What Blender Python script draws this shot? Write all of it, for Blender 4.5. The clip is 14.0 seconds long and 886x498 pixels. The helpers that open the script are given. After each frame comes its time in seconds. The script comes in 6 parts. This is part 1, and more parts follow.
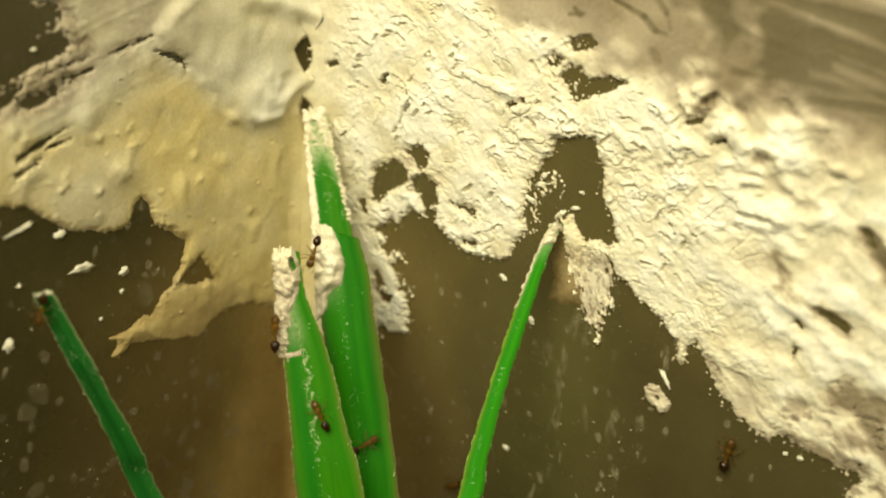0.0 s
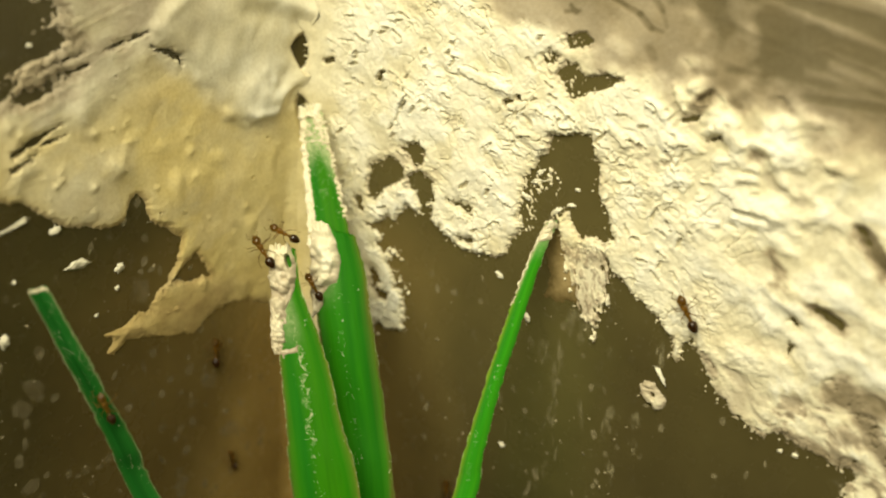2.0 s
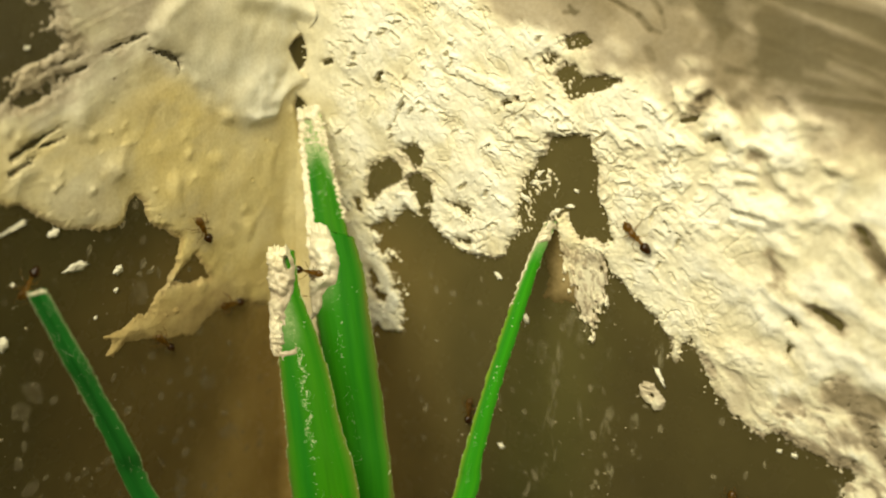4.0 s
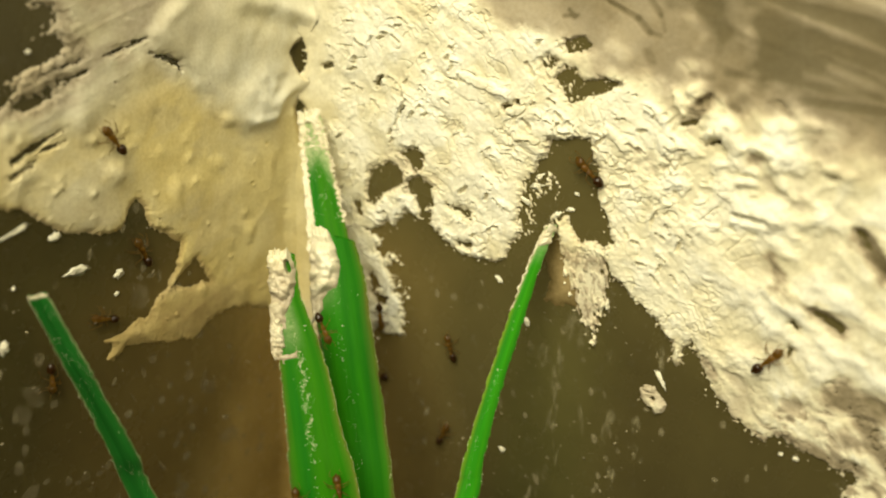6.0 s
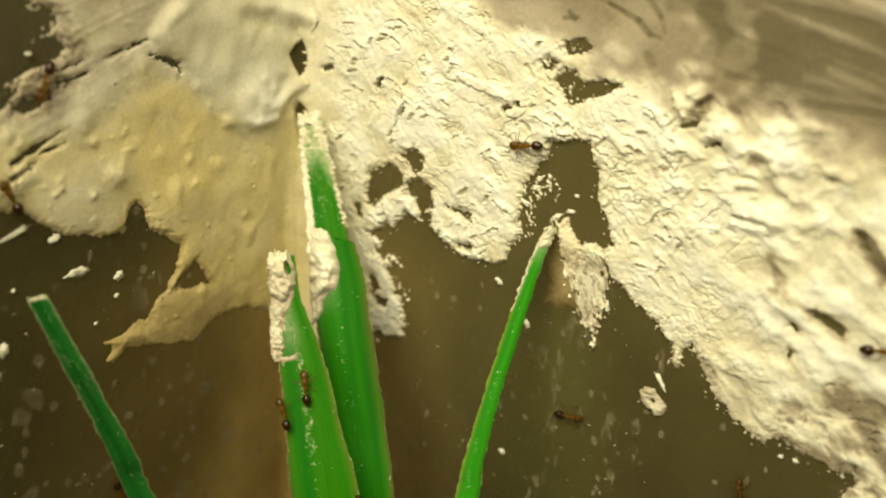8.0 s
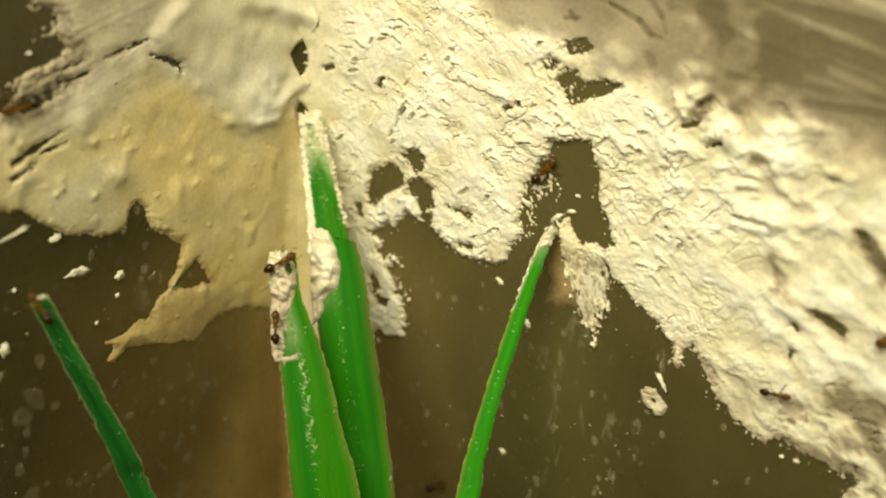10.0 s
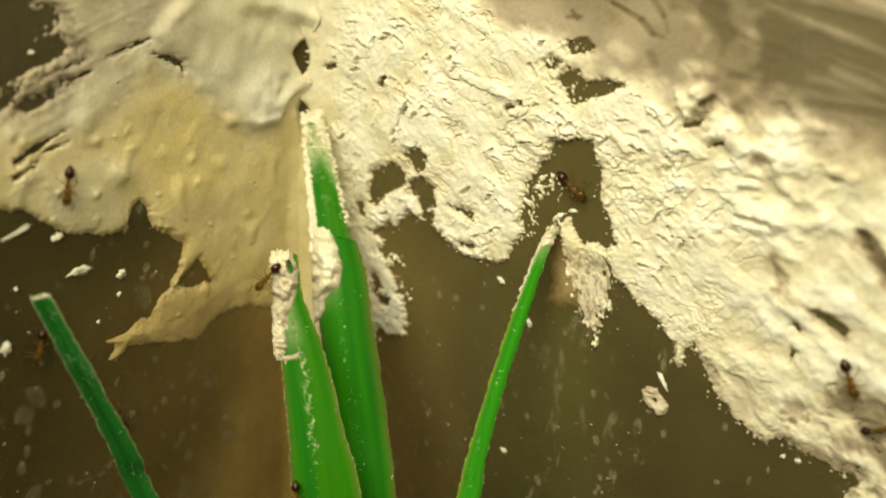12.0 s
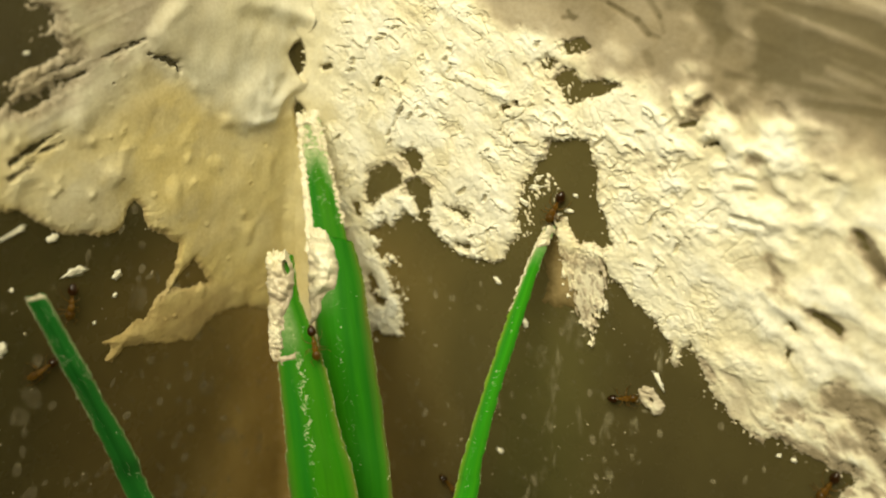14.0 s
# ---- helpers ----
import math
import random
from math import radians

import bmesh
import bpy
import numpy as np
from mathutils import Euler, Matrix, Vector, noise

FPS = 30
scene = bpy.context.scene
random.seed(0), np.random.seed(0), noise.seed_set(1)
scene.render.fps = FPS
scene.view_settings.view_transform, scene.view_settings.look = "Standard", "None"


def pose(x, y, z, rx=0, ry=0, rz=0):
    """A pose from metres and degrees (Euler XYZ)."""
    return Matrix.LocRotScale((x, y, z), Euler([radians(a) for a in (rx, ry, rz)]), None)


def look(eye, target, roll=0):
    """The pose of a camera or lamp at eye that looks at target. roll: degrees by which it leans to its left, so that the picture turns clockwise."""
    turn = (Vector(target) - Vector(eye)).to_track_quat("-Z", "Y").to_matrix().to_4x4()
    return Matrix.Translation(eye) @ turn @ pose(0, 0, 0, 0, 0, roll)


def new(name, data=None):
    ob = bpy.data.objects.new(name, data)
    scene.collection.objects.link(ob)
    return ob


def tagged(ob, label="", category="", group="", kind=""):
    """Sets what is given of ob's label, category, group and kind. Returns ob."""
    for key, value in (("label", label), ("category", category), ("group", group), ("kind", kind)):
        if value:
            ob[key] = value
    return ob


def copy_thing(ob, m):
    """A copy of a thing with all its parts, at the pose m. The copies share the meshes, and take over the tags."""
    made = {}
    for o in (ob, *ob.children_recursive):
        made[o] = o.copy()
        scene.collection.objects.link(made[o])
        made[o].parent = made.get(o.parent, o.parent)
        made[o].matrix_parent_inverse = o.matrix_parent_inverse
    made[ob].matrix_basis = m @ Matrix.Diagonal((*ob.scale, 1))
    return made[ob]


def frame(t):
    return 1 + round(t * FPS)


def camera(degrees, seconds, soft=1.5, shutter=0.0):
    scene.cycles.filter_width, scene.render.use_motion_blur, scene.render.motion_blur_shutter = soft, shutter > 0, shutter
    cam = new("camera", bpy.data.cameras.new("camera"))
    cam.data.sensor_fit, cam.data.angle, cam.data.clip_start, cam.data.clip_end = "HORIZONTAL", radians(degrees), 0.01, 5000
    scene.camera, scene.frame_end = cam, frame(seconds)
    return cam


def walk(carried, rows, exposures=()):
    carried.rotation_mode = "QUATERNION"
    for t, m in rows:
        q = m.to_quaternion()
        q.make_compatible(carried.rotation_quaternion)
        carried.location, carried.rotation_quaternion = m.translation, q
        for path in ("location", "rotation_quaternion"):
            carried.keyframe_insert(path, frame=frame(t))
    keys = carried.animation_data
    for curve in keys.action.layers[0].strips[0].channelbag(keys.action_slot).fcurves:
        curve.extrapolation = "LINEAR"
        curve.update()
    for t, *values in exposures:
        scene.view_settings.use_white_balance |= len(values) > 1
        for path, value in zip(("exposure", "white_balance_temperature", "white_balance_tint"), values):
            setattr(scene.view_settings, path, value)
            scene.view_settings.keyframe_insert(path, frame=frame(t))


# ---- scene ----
# All lengths in millimetres are turned into metres with MM.
MM = 0.001

# ---------------------------------------------------------------- camera
EYE = (0.06885, -0.07795, 0.09127)
cam = camera(50.0, 14.0, soft=2.1)
cam.data.dof.use_dof, cam.data.dof.focus_distance, cam.data.dof.aperture_fstop = True, 0.0915, 19.0
# seconds, pitch, yaw, roll in degrees: a hand-held camera that only trembles
PATH = [
    (0.0, -23.134, 32.292, 4.980),
    (0.5, -23.132, 32.294, 5.184),
    (1.0, -23.193, 32.230, 5.070),
    (1.5, -23.251, 32.127, 5.006),
    (2.0, -23.293, 32.010, 5.171),
    (2.5, -23.292, 31.951, 5.091),
    (3.0, -23.317, 31.937, 5.115),
    (5.5, -22.999, 31.964, 4.904),
    (6.0, -23.010, 32.003, 4.946),
    (6.5, -23.000, 32.000, 5.000),
    (7.0, -22.997, 32.000, 4.988),
    (7.5, -22.934, 31.970, 4.972),
    (8.0, -22.892, 32.010, 4.972),
    (10.5, -22.905, 32.063, 4.974),
    (11.0, -22.906, 31.950, 4.963),
    (11.5, -22.897, 31.987, 5.004),
    (12.0, -22.956, 32.159, 5.011),
    (12.5, -22.948, 32.116, 5.003),
    (13.0, -22.968, 32.072, 5.076),
    (13.5, -22.998, 32.054, 5.007),
    (14.0, -22.923, 31.915, 5.010),
]
walk(cam, [(t, pose(*EYE, 90 + pitch, 0, yaw) @ pose(0, 0, 0, 0, 0, roll)) for t, pitch, yaw, roll in PATH], [(0.0, 0.06), (3.0, 0.06), (6.5, 0.05), (8.0, 0.01), (14.0, 0.0)])

# ---------------------------------------------------------------- light
world = bpy.data.worlds.new("room_air")
scene.world = world
world.use_nodes = True
world.node_tree.nodes["Background"].inputs[0].default_value = (1.0, 0.90, 0.58, 1)
world.node_tree.nodes["Background"].inputs[1].default_value = 0.68


def area_lamp(name, eye, target, size, watts, colour):
    data = bpy.data.lights.new(name, "AREA")
    data.shape, data.size, data.energy, data.color = "DISK", size, watts, colour
    ob = new(name, data)
    ob.matrix_world = look(eye, target)
    return ob


area_lamp("desk_lamp", (0.042, -0.155, 0.225), (0.02, -0.01, 0.05), 0.20, 1.0, (1.0, 0.92, 0.63))
scene.view_settings.exposure = 0.0


# ---------------------------------------------------------------- materials
def material(name, rough=0.6):
    m = bpy.data.materials.new(name)
    m.use_nodes = True
    b = m.node_tree.nodes["Principled BSDF"]
    b.inputs["Roughness"].default_value = rough
    return m, m.node_tree.nodes, m.node_tree.links, b


def noise_node(n, l, scale, detail=5, rough=0.6, stretch=None, kind="Object"):
    c = n.new("ShaderNodeTexCoord")
    t = n.new("ShaderNodeTexNoise")
    t.inputs["Scale"].default_value, t.inputs["Detail"].default_value, t.inputs["Roughness"].default_value = scale, detail, rough
    if stretch:
        m = n.new("ShaderNodeMapping")
        m.inputs["Scale"].default_value = stretch
        l.new(c.outputs[kind], m.inputs[0])
        l.new(m.outputs[0], t.inputs["Vector"])
    else:
        l.new(c.outputs[kind], t.inputs["Vector"])
    return t.outputs["Fac"]


def ramp(n, l, fac, stops):
    r = n.new("ShaderNodeValToRGB")
    while len(r.color_ramp.elements) < len(stops):
        r.color_ramp.elements.new(0.5)
    for e, (p, c) in zip(r.color_ramp.elements, stops):
        e.position, e.color = p, (*c, 1) if len(c) == 3 else c
    l.new(fac, r.inputs[0])
    return r.outputs[0]


def mix(n, l, fac, a, b, how="MIX"):
    m = n.new("ShaderNodeMix")
    m.data_type, m.blend_type = "RGBA", how
    for socket, value in ((m.inputs[0], fac), (m.inputs[6], a), (m.inputs[7], b)):
        if isinstance(value, (int, float)):
            socket.default_value = value
        elif isinstance(value, tuple):
            socket.default_value = (*value, 1)
        else:
            l.new(value, socket)
    return m.outputs[2]


def bump(n, l, b, height, distance, strength=0.5):
    k = n.new("ShaderNodeBump")
    k.inputs["Distance"].default_value, k.inputs["Strength"].default_value = distance, strength
    l.new(height, k.inputs["Height"])
    l.new(k.outputs[0], b.inputs["Normal"])


def paste_material(name, rough=0.8, gloss=0.25):
    """White powdery paste; where the film is thin the brown wall tints it."""
    m, n, l, b = material(name, 0.8)
    a = n.new("ShaderNodeAttribute")
    a.attribute_name = "film"
    colour = ramp(n, l, a.outputs["Fac"], [(0.0, (0.095, 0.078, 0.038)), (0.25, (0.252, 0.213, 0.148)), (0.5, (0.472, 0.417, 0.320)), (0.75, (0.685, 0.655, 0.510)), (1.0, (0.758, 0.755, 0.680))])
    t = n.new("ShaderNodeAttribute")
    t.attribute_name = "tan"
    colour = mix(n, l, t.outputs["Fac"], colour, mix(n, l, 1.0, colour, (1.0, 0.872, 0.505), "MULTIPLY"))
    grain = ramp(n, l, noise_node(n, l, 2600, 6), [(0.3, (0.86, 0.84, 0.80)), (0.65, (1, 1, 1))])
    stain = ramp(n, l, noise_node(n, l, 160, 4), [(0.35, (0.93, 0.90, 0.82)), (0.6, (1, 1, 1))])
    l.new(mix(n, l, 1.0, mix(n, l, 1.0, colour, grain, "MULTIPLY"), stain, "MULTIPLY"), b.inputs["Base Color"])
    l.new(ramp(n, l, t.outputs["Fac"], [(0.2, (rough, rough, rough)), (1.0, (0.38, 0.38, 0.38))]), b.inputs["Roughness"])
    bump(n, l, b, noise_node(n, l, 3500, 5), 0.0001, 0.4)
    b.inputs["Specular IOR Level"].default_value = gloss
    return m


def wall_material(name):
    """Dark olive-brown glossy plastic, smudged and dusty."""
    m, n, l, b = material(name, 0.22)
    base = ramp(n, l, noise_node(n, l, 90, 5), [(0.3, (0.048, 0.039, 0.015)), (0.7, (0.070, 0.058, 0.022))])
    dust = ramp(n, l, noise_node(n, l, 900, 6, 0.7), [(0.55, (0, 0, 0)), (0.8, (1, 1, 1))])
    streak = ramp(n, l, noise_node(n, l, 260, 4, 0.6, (1, 1, 0.12)), [(0.5, (0, 0, 0)), (0.75, (1, 1, 1))])
    col = mix(n, l, 0.10, base, mix(n, l, 1.0, dust, streak, "MULTIPLY"), "ADD")
    # light caught at the rounded corner, painted as a warm brown band beside it
    c = n.new("ShaderNodeTexCoord")
    sep = n.new("ShaderNodeSeparateXYZ")
    l.new(c.outputs["Object"], sep.inputs[0])
    sub = n.new("ShaderNodeMath")
    sub.operation, sub.inputs[1].default_value = "MULTIPLY_ADD", 1.5
    back = n.new("ShaderNodeMath")
    back.operation, back.inputs[1].default_value = "MULTIPLY", -1.0
    l.new(sep.outputs[1], back.inputs[0])
    l.new(sep.outputs[0], sub.inputs[0])
    l.new(back.outputs[0], sub.inputs[2])
    wob = n.new("ShaderNodeMath")
    wob.operation, wob.inputs[1].default_value = "MULTIPLY_ADD", 0.006
    l.new(noise_node(n, l, 90, 4, 0.55, (1, 1, 0.7)), wob.inputs[0])
    l.new(sub.outputs[0], wob.inputs[2])
    # the painted band widens towards the floor
    drop, wider = n.new("ShaderNodeMapRange"), n.new("ShaderNodeMath")
    drop.inputs["From Min"].default_value, drop.inputs["From Max"].default_value = 0.040, 0.010
    drop.inputs["To Max"].default_value = 0.010
    l.new(sep.outputs[2], drop.inputs["Value"])
    wider.operation = "SUBTRACT"
    l.new(wob.outputs[0], wider.inputs[0])
    l.new(drop.outputs[0], wider.inputs[1])
    side = ramp(n, l, wider.outputs[0], [(0.0060, (0.95, 0.95, 0.95)), (0.0098, (0.85, 0.85, 0.85)), (0.0128, (0.48, 0.48, 0.48)), (0.019, (0.36, 0.36, 0.36)), (0.030, (0.18, 0.18, 0.18)), (0.040, (0, 0, 0))])
    low = n.new("ShaderNodeMapRange")
    low.inputs["From Min"].default_value, low.inputs["From Max"].default_value = 0.056, 0.048
    l.new(sep.outputs[2], low.inputs["Value"])
    side = mix(n, l, 1.0, side, low.outputs[0], "MULTIPLY")
    col = mix(n, l, side, col, ramp(n, l, noise_node(n, l, 130, 5, 0.6, (1, 1, 0.6)), [(0.34, (0.25, 0.170, 0.052)), (0.5, (0.30, 0.210, 0.068)), (0.68, (0.36, 0.258, 0.090))]))
    # stronger light high up painted into the colour; lighter patch below the drip
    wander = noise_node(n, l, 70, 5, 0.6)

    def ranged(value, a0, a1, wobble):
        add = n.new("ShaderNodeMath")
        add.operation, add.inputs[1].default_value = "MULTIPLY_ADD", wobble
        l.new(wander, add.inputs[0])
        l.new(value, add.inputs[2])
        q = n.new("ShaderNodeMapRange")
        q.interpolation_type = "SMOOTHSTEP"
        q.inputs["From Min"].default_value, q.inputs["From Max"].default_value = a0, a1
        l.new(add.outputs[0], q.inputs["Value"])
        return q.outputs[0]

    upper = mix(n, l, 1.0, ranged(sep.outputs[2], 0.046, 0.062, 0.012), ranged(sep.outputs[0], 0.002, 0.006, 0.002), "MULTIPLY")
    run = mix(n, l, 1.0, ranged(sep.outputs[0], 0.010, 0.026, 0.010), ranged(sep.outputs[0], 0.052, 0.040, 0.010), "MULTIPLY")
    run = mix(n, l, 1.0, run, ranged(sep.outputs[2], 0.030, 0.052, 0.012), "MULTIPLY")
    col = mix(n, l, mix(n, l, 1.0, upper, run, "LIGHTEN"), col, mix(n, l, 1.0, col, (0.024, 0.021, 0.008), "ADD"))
    # faint green reflection of the leaf, painted in a broad band on the north wall
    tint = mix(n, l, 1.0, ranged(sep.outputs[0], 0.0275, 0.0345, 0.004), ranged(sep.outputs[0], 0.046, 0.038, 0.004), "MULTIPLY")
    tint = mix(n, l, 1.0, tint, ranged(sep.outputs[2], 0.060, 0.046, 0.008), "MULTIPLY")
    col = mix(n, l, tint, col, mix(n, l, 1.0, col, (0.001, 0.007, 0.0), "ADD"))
    l.new(col, b.inputs["Base Color"])
    l.new(ramp(n, l, noise_node(n, l, 300, 5), [(0.3, (0.16, 0.16, 0.16)), (0.7, (0.34, 0.34, 0.34))]), b.inputs["Roughness"])
    b.inputs["Specular IOR Level"].default_value = 0.28
    bump(n, l, b, noise_node(n, l, 1200, 4), 0.0001, 0.05)
    return m


def leaf_material(name, stops, deep, bright, clear=0.4):
    """Green plastic leaf: lengthwise bands and streaks, pale thin edges; lets some light through."""
    m, n, l, b = material(name, 0.4)
    b.inputs["Specular IOR Level"].default_value = 0.05
    a = n.new("ShaderNodeAttribute")
    a.attribute_name = "across"
    along = n.new("ShaderNodeAttribute")
    along.attribute_name = "along"
    place = n.new("ShaderNodeCombineXYZ")
    l.new(a.outputs["Fac"], place.inputs[0])
    l.new(along.outputs["Fac"], place.inputs[1])

    def lengthwise(across_scale, along_scale, detail=4):
        mapping, t = n.new("ShaderNodeMapping"), n.new("ShaderNodeTexNoise")
        mapping.inputs["Scale"].default_value = (across_scale, along_scale, 1)
        t.inputs["Scale"].default_value, t.inputs["Detail"].default_value = 1.0, detail
        l.new(place.outputs[0], mapping.inputs[0])
        l.new(mapping.outputs[0], t.inputs["Vector"])
        return t.outputs["Fac"]

    col = ramp(n, l, a.outputs["Fac"], stops)
    streak, fine = lengthwise(4.5, 70.0, 3), lengthwise(16.0, 160.0)
    col = mix(n, l, ramp(n, l, streak, [(0.40, (0, 0, 0)), (0.72, (0.45, 0.45, 0.45))]), col, deep)
    col = mix(n, l, ramp(n, l, lengthwise(5.0, 95.0), [(0.46, (0, 0, 0)), (0.74, (0.6, 0.6, 0.6))]), col, bright)
    col = mix(n, l, 1.0, col, ramp(n, l, fine, [(0.3, (0.88, 0.88, 0.88)), (0.7, (1.0, 1.0, 1.0))]), "MULTIPLY")
    haze = ramp(n, l, noise_node(n, l, 1500, 6, 0.75), [(0.62, (0, 0, 0)), (0.80, (0.03, 0.05, 0.006))])
    col = mix(n, l, 1.0, col, haze, "ADD")
    dusting = n.new("ShaderNodeAttribute")
    dusting.attribute_name = "dusting"
    specked = ramp(n, l, noise_node(n, l, 2200, 5, 0.7), [(0.30, (0.35, 0.35, 0.35)), (0.66, (1, 1, 1))])
    col = mix(n, l, mix(n, l, 1.0, dusting.outputs["Fac"], specked, "MULTIPLY"), col, (0.64, 0.70, 0.42))
    l.new(col, b.inputs["Base Color"])
    bump(n, l, b, fine, 0.0002, 0.3)
    t = n.new("ShaderNodeBsdfTranslucent")
    l.new(col, t.inputs["Color"])
    s = n.new("ShaderNodeMixShader")
    s.inputs[0].default_value = clear
    l.new(b.outputs[0], s.inputs[1])
    l.new(t.outputs[0], s.inputs[2])
    l.new(s.outputs[0], n["Material Output"].inputs[0])
    return m


def plain(name, colour, rough, vary=0.2, scale=800, spec=0.5, metal=0.0):
    m, n, l, b = material(name, rough)
    f = noise_node(n, l, scale, 5)
    l.new(ramp(n, l, f, [(0.3, tuple(c * (1 - vary) for c in colour)), (0.7, tuple(min(1, c * (1 + vary)) for c in colour))]), b.inputs["Base Color"])
    b.inputs["Specular IOR Level"].default_value, b.inputs["Metallic"].default_value = spec, metal
    return m


def shell(name, colour, inner, clear):
    """Amber insect shell: glossy, and lets light through."""
    m = plain(name, colour, 0.16, 0.35, 3000, 0.55)
    n, l = m.node_tree.nodes, m.node_tree.links
    t, s = n.new("ShaderNodeBsdfTranslucent"), n.new("ShaderNodeMixShader")
    t.inputs["Color"].default_value, s.inputs[0].default_value = (*inner, 1), clear
    l.new(n["Principled BSDF"].outputs[0], s.inputs[1])
    l.new(t.outputs[0], s.inputs[2])
    l.new(s.outputs[0], n["Material Output"].inputs[0])
    return m


PASTE = paste_material("chalky_paste")
CAKED = paste_material("caked_paste", 0.38, 0.5)
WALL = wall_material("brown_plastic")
LEAF = leaf_material("green_plastic", [(0.0, (0.242, 0.225, 0.075)), (0.05, (0.097, 0.194, 0.022)), (0.14, (0.031, 0.238, 0.010)), (0.30, (0.018, 0.199, 0.010)), (0.46, (0.047, 0.256, 0.004)), (0.66, (0.049, 0.256, 0.004)), (0.84, (0.033, 0.238, 0.004)), (0.95, (0.092, 0.238, 0.016)), (1.0, (0.279, 0.342, 0.060))], (0.014, 0.159, 0.006), (0.052, 0.273, 0.004))
# the broad leaf's shade, darker right of its middle, is painted into the bands
LEAF_BROAD = leaf_material("shaded_green_plastic", [(0.0, (0.242, 0.225, 0.070)), (0.05, (0.050, 0.227, 0.022)), (0.2, (0.039, 0.288, 0.005)), (0.42, (0.029, 0.253, 0.005)), (0.56, (0.018, 0.197, 0.005)), (0.66, (0.027, 0.227, 0.005)), (0.80, (0.018, 0.178, 0.007)), (0.90, (0.079, 0.183, 0.022)), (0.96, (0.149, 0.176, 0.030)), (1.0, (0.260, 0.261, 0.080))], (0.013, 0.157, 0.005), (0.039, 0.288, 0.005))
LEAF_PALE = leaf_material("light_green_plastic", [(0.0, (0.32, 0.43, 0.06)), (0.08, (0.16, 0.35, 0.022)), (0.22, (0.037, 0.281, 0.020)), (0.50, (0.046, 0.398, 0.013)), (0.74, (0.062, 0.417, 0.013)), (0.92, (0.034, 0.301, 0.013)), (1.0, (0.12, 0.30, 0.03))], (0.022, 0.252, 0.013), (0.068, 0.427, 0.013))
LEAF_DARK = leaf_material("deep_green_plastic", [(0.0, (0.38, 0.46, 0.20)), (0.035, (0.10, 0.24, 0.06)), (0.08, (0.030, 0.17, 0.026)), (0.25, (0.015, 0.15, 0.018)), (0.45, (0.011, 0.112, 0.014)), (0.62, (0.017, 0.140, 0.018)), (0.86, (0.022, 0.170, 0.024)), (0.95, (0.045, 0.17, 0.03)), (0.98, (0.12, 0.24, 0.07)), (1.0, (0.34, 0.42, 0.18))], (0.005, 0.062, 0.008), (0.024, 0.185, 0.028))
ANT_RED = shell("ant_amber", (0.086, 0.052, 0.011), (0.66, 0.43, 0.08), 0.6)
ANT_DARK = shell("ant_black", (0.016, 0.007, 0.002), (0.33, 0.17, 0.03), 0.38)
ANT_HEAD = shell("ant_brown", (0.060, 0.034, 0.007), (0.58, 0.38, 0.07), 0.52)
ANT_LEG = shell("ant_leg", (0.105, 0.064, 0.016), (0.50, 0.31, 0.07), 0.42)


# ---------------------------------------------------------------- mesh helpers
def part(name, bm, material, parent=None, label="", smooth=True):
    """Link a bmesh as one object under a thing or a part."""
    me = bpy.data.meshes.new(name)
    for f in bm.faces:
        f.smooth = smooth
    bm.to_mesh(me)
    bm.free()
    me.materials.append(material)
    ob = new(name, me)
    ob.parent = parent
    if label:
        ob["label"] = label
    return ob


def box(x0, y0, z0, x1, y1, z1, bevel=0.0):
    bm = bmesh.new()
    bmesh.ops.create_cube(bm, size=1)
    for v in bm.verts:
        v.co = Vector(((x0 + x1) / 2 + v.co.x * (x1 - x0), (y0 + y1) / 2 + v.co.y * (y1 - y0), (z0 + z1) / 2 + v.co.z * (z1 - z0)))
    if bevel:
        bmesh.ops.bevel(bm, geom=bm.edges[:], offset=bevel, segments=2, affect="EDGES")
    return bm


def grid_mesh(name, points, keep, material, values=None, attribute="film", second=None, cells=None):
    """A mesh from an array of points (rows, columns, 3); keep marks the vertices whose faces stay, or cells the faces."""
    rows, cols = points.shape[:2]
    k = np.arange(rows * cols).reshape(rows, cols)
    quads = np.stack([k[:-1, :-1], k[:-1, 1:], k[1:, 1:], k[1:, :-1]], -1).reshape(-1, 4)
    quads = quads[keep.reshape(-1)[quads].any(1) if cells is None else cells.reshape(-1)]
    used = np.unique(quads)
    back = np.zeros(rows * cols, int)
    back[used] = np.arange(len(used))
    me = bpy.data.meshes.new(name)
    me.vertices.add(len(used))
    me.vertices.foreach_set("co", points.reshape(-1, 3)[used].astype(np.float32).ravel())
    me.loops.add(len(quads) * 4)
    me.loops.foreach_set("vertex_index", back[quads].astype(np.int32).ravel())
    me.polygons.add(len(quads))
    me.polygons.foreach_set("loop_start", np.arange(0, len(quads) * 4, 4, dtype=np.int32))
    me.polygons.foreach_set("loop_total", np.full(len(quads), 4, np.int32))
    me.polygons.foreach_set("use_smooth", np.ones(len(quads), bool))
    me.update(calc_edges=True)
    if values is not None:
        me.attributes.new(attribute, "FLOAT", "POINT").data.foreach_set("value", values.reshape(-1)[used].astype(np.float32))
    if second is not None:
        me.attributes.new("tan", "FLOAT", "POINT").data.foreach_set("value", second.reshape(-1)[used].astype(np.float32))
    me.materials.append(material)
    return new(name, me)


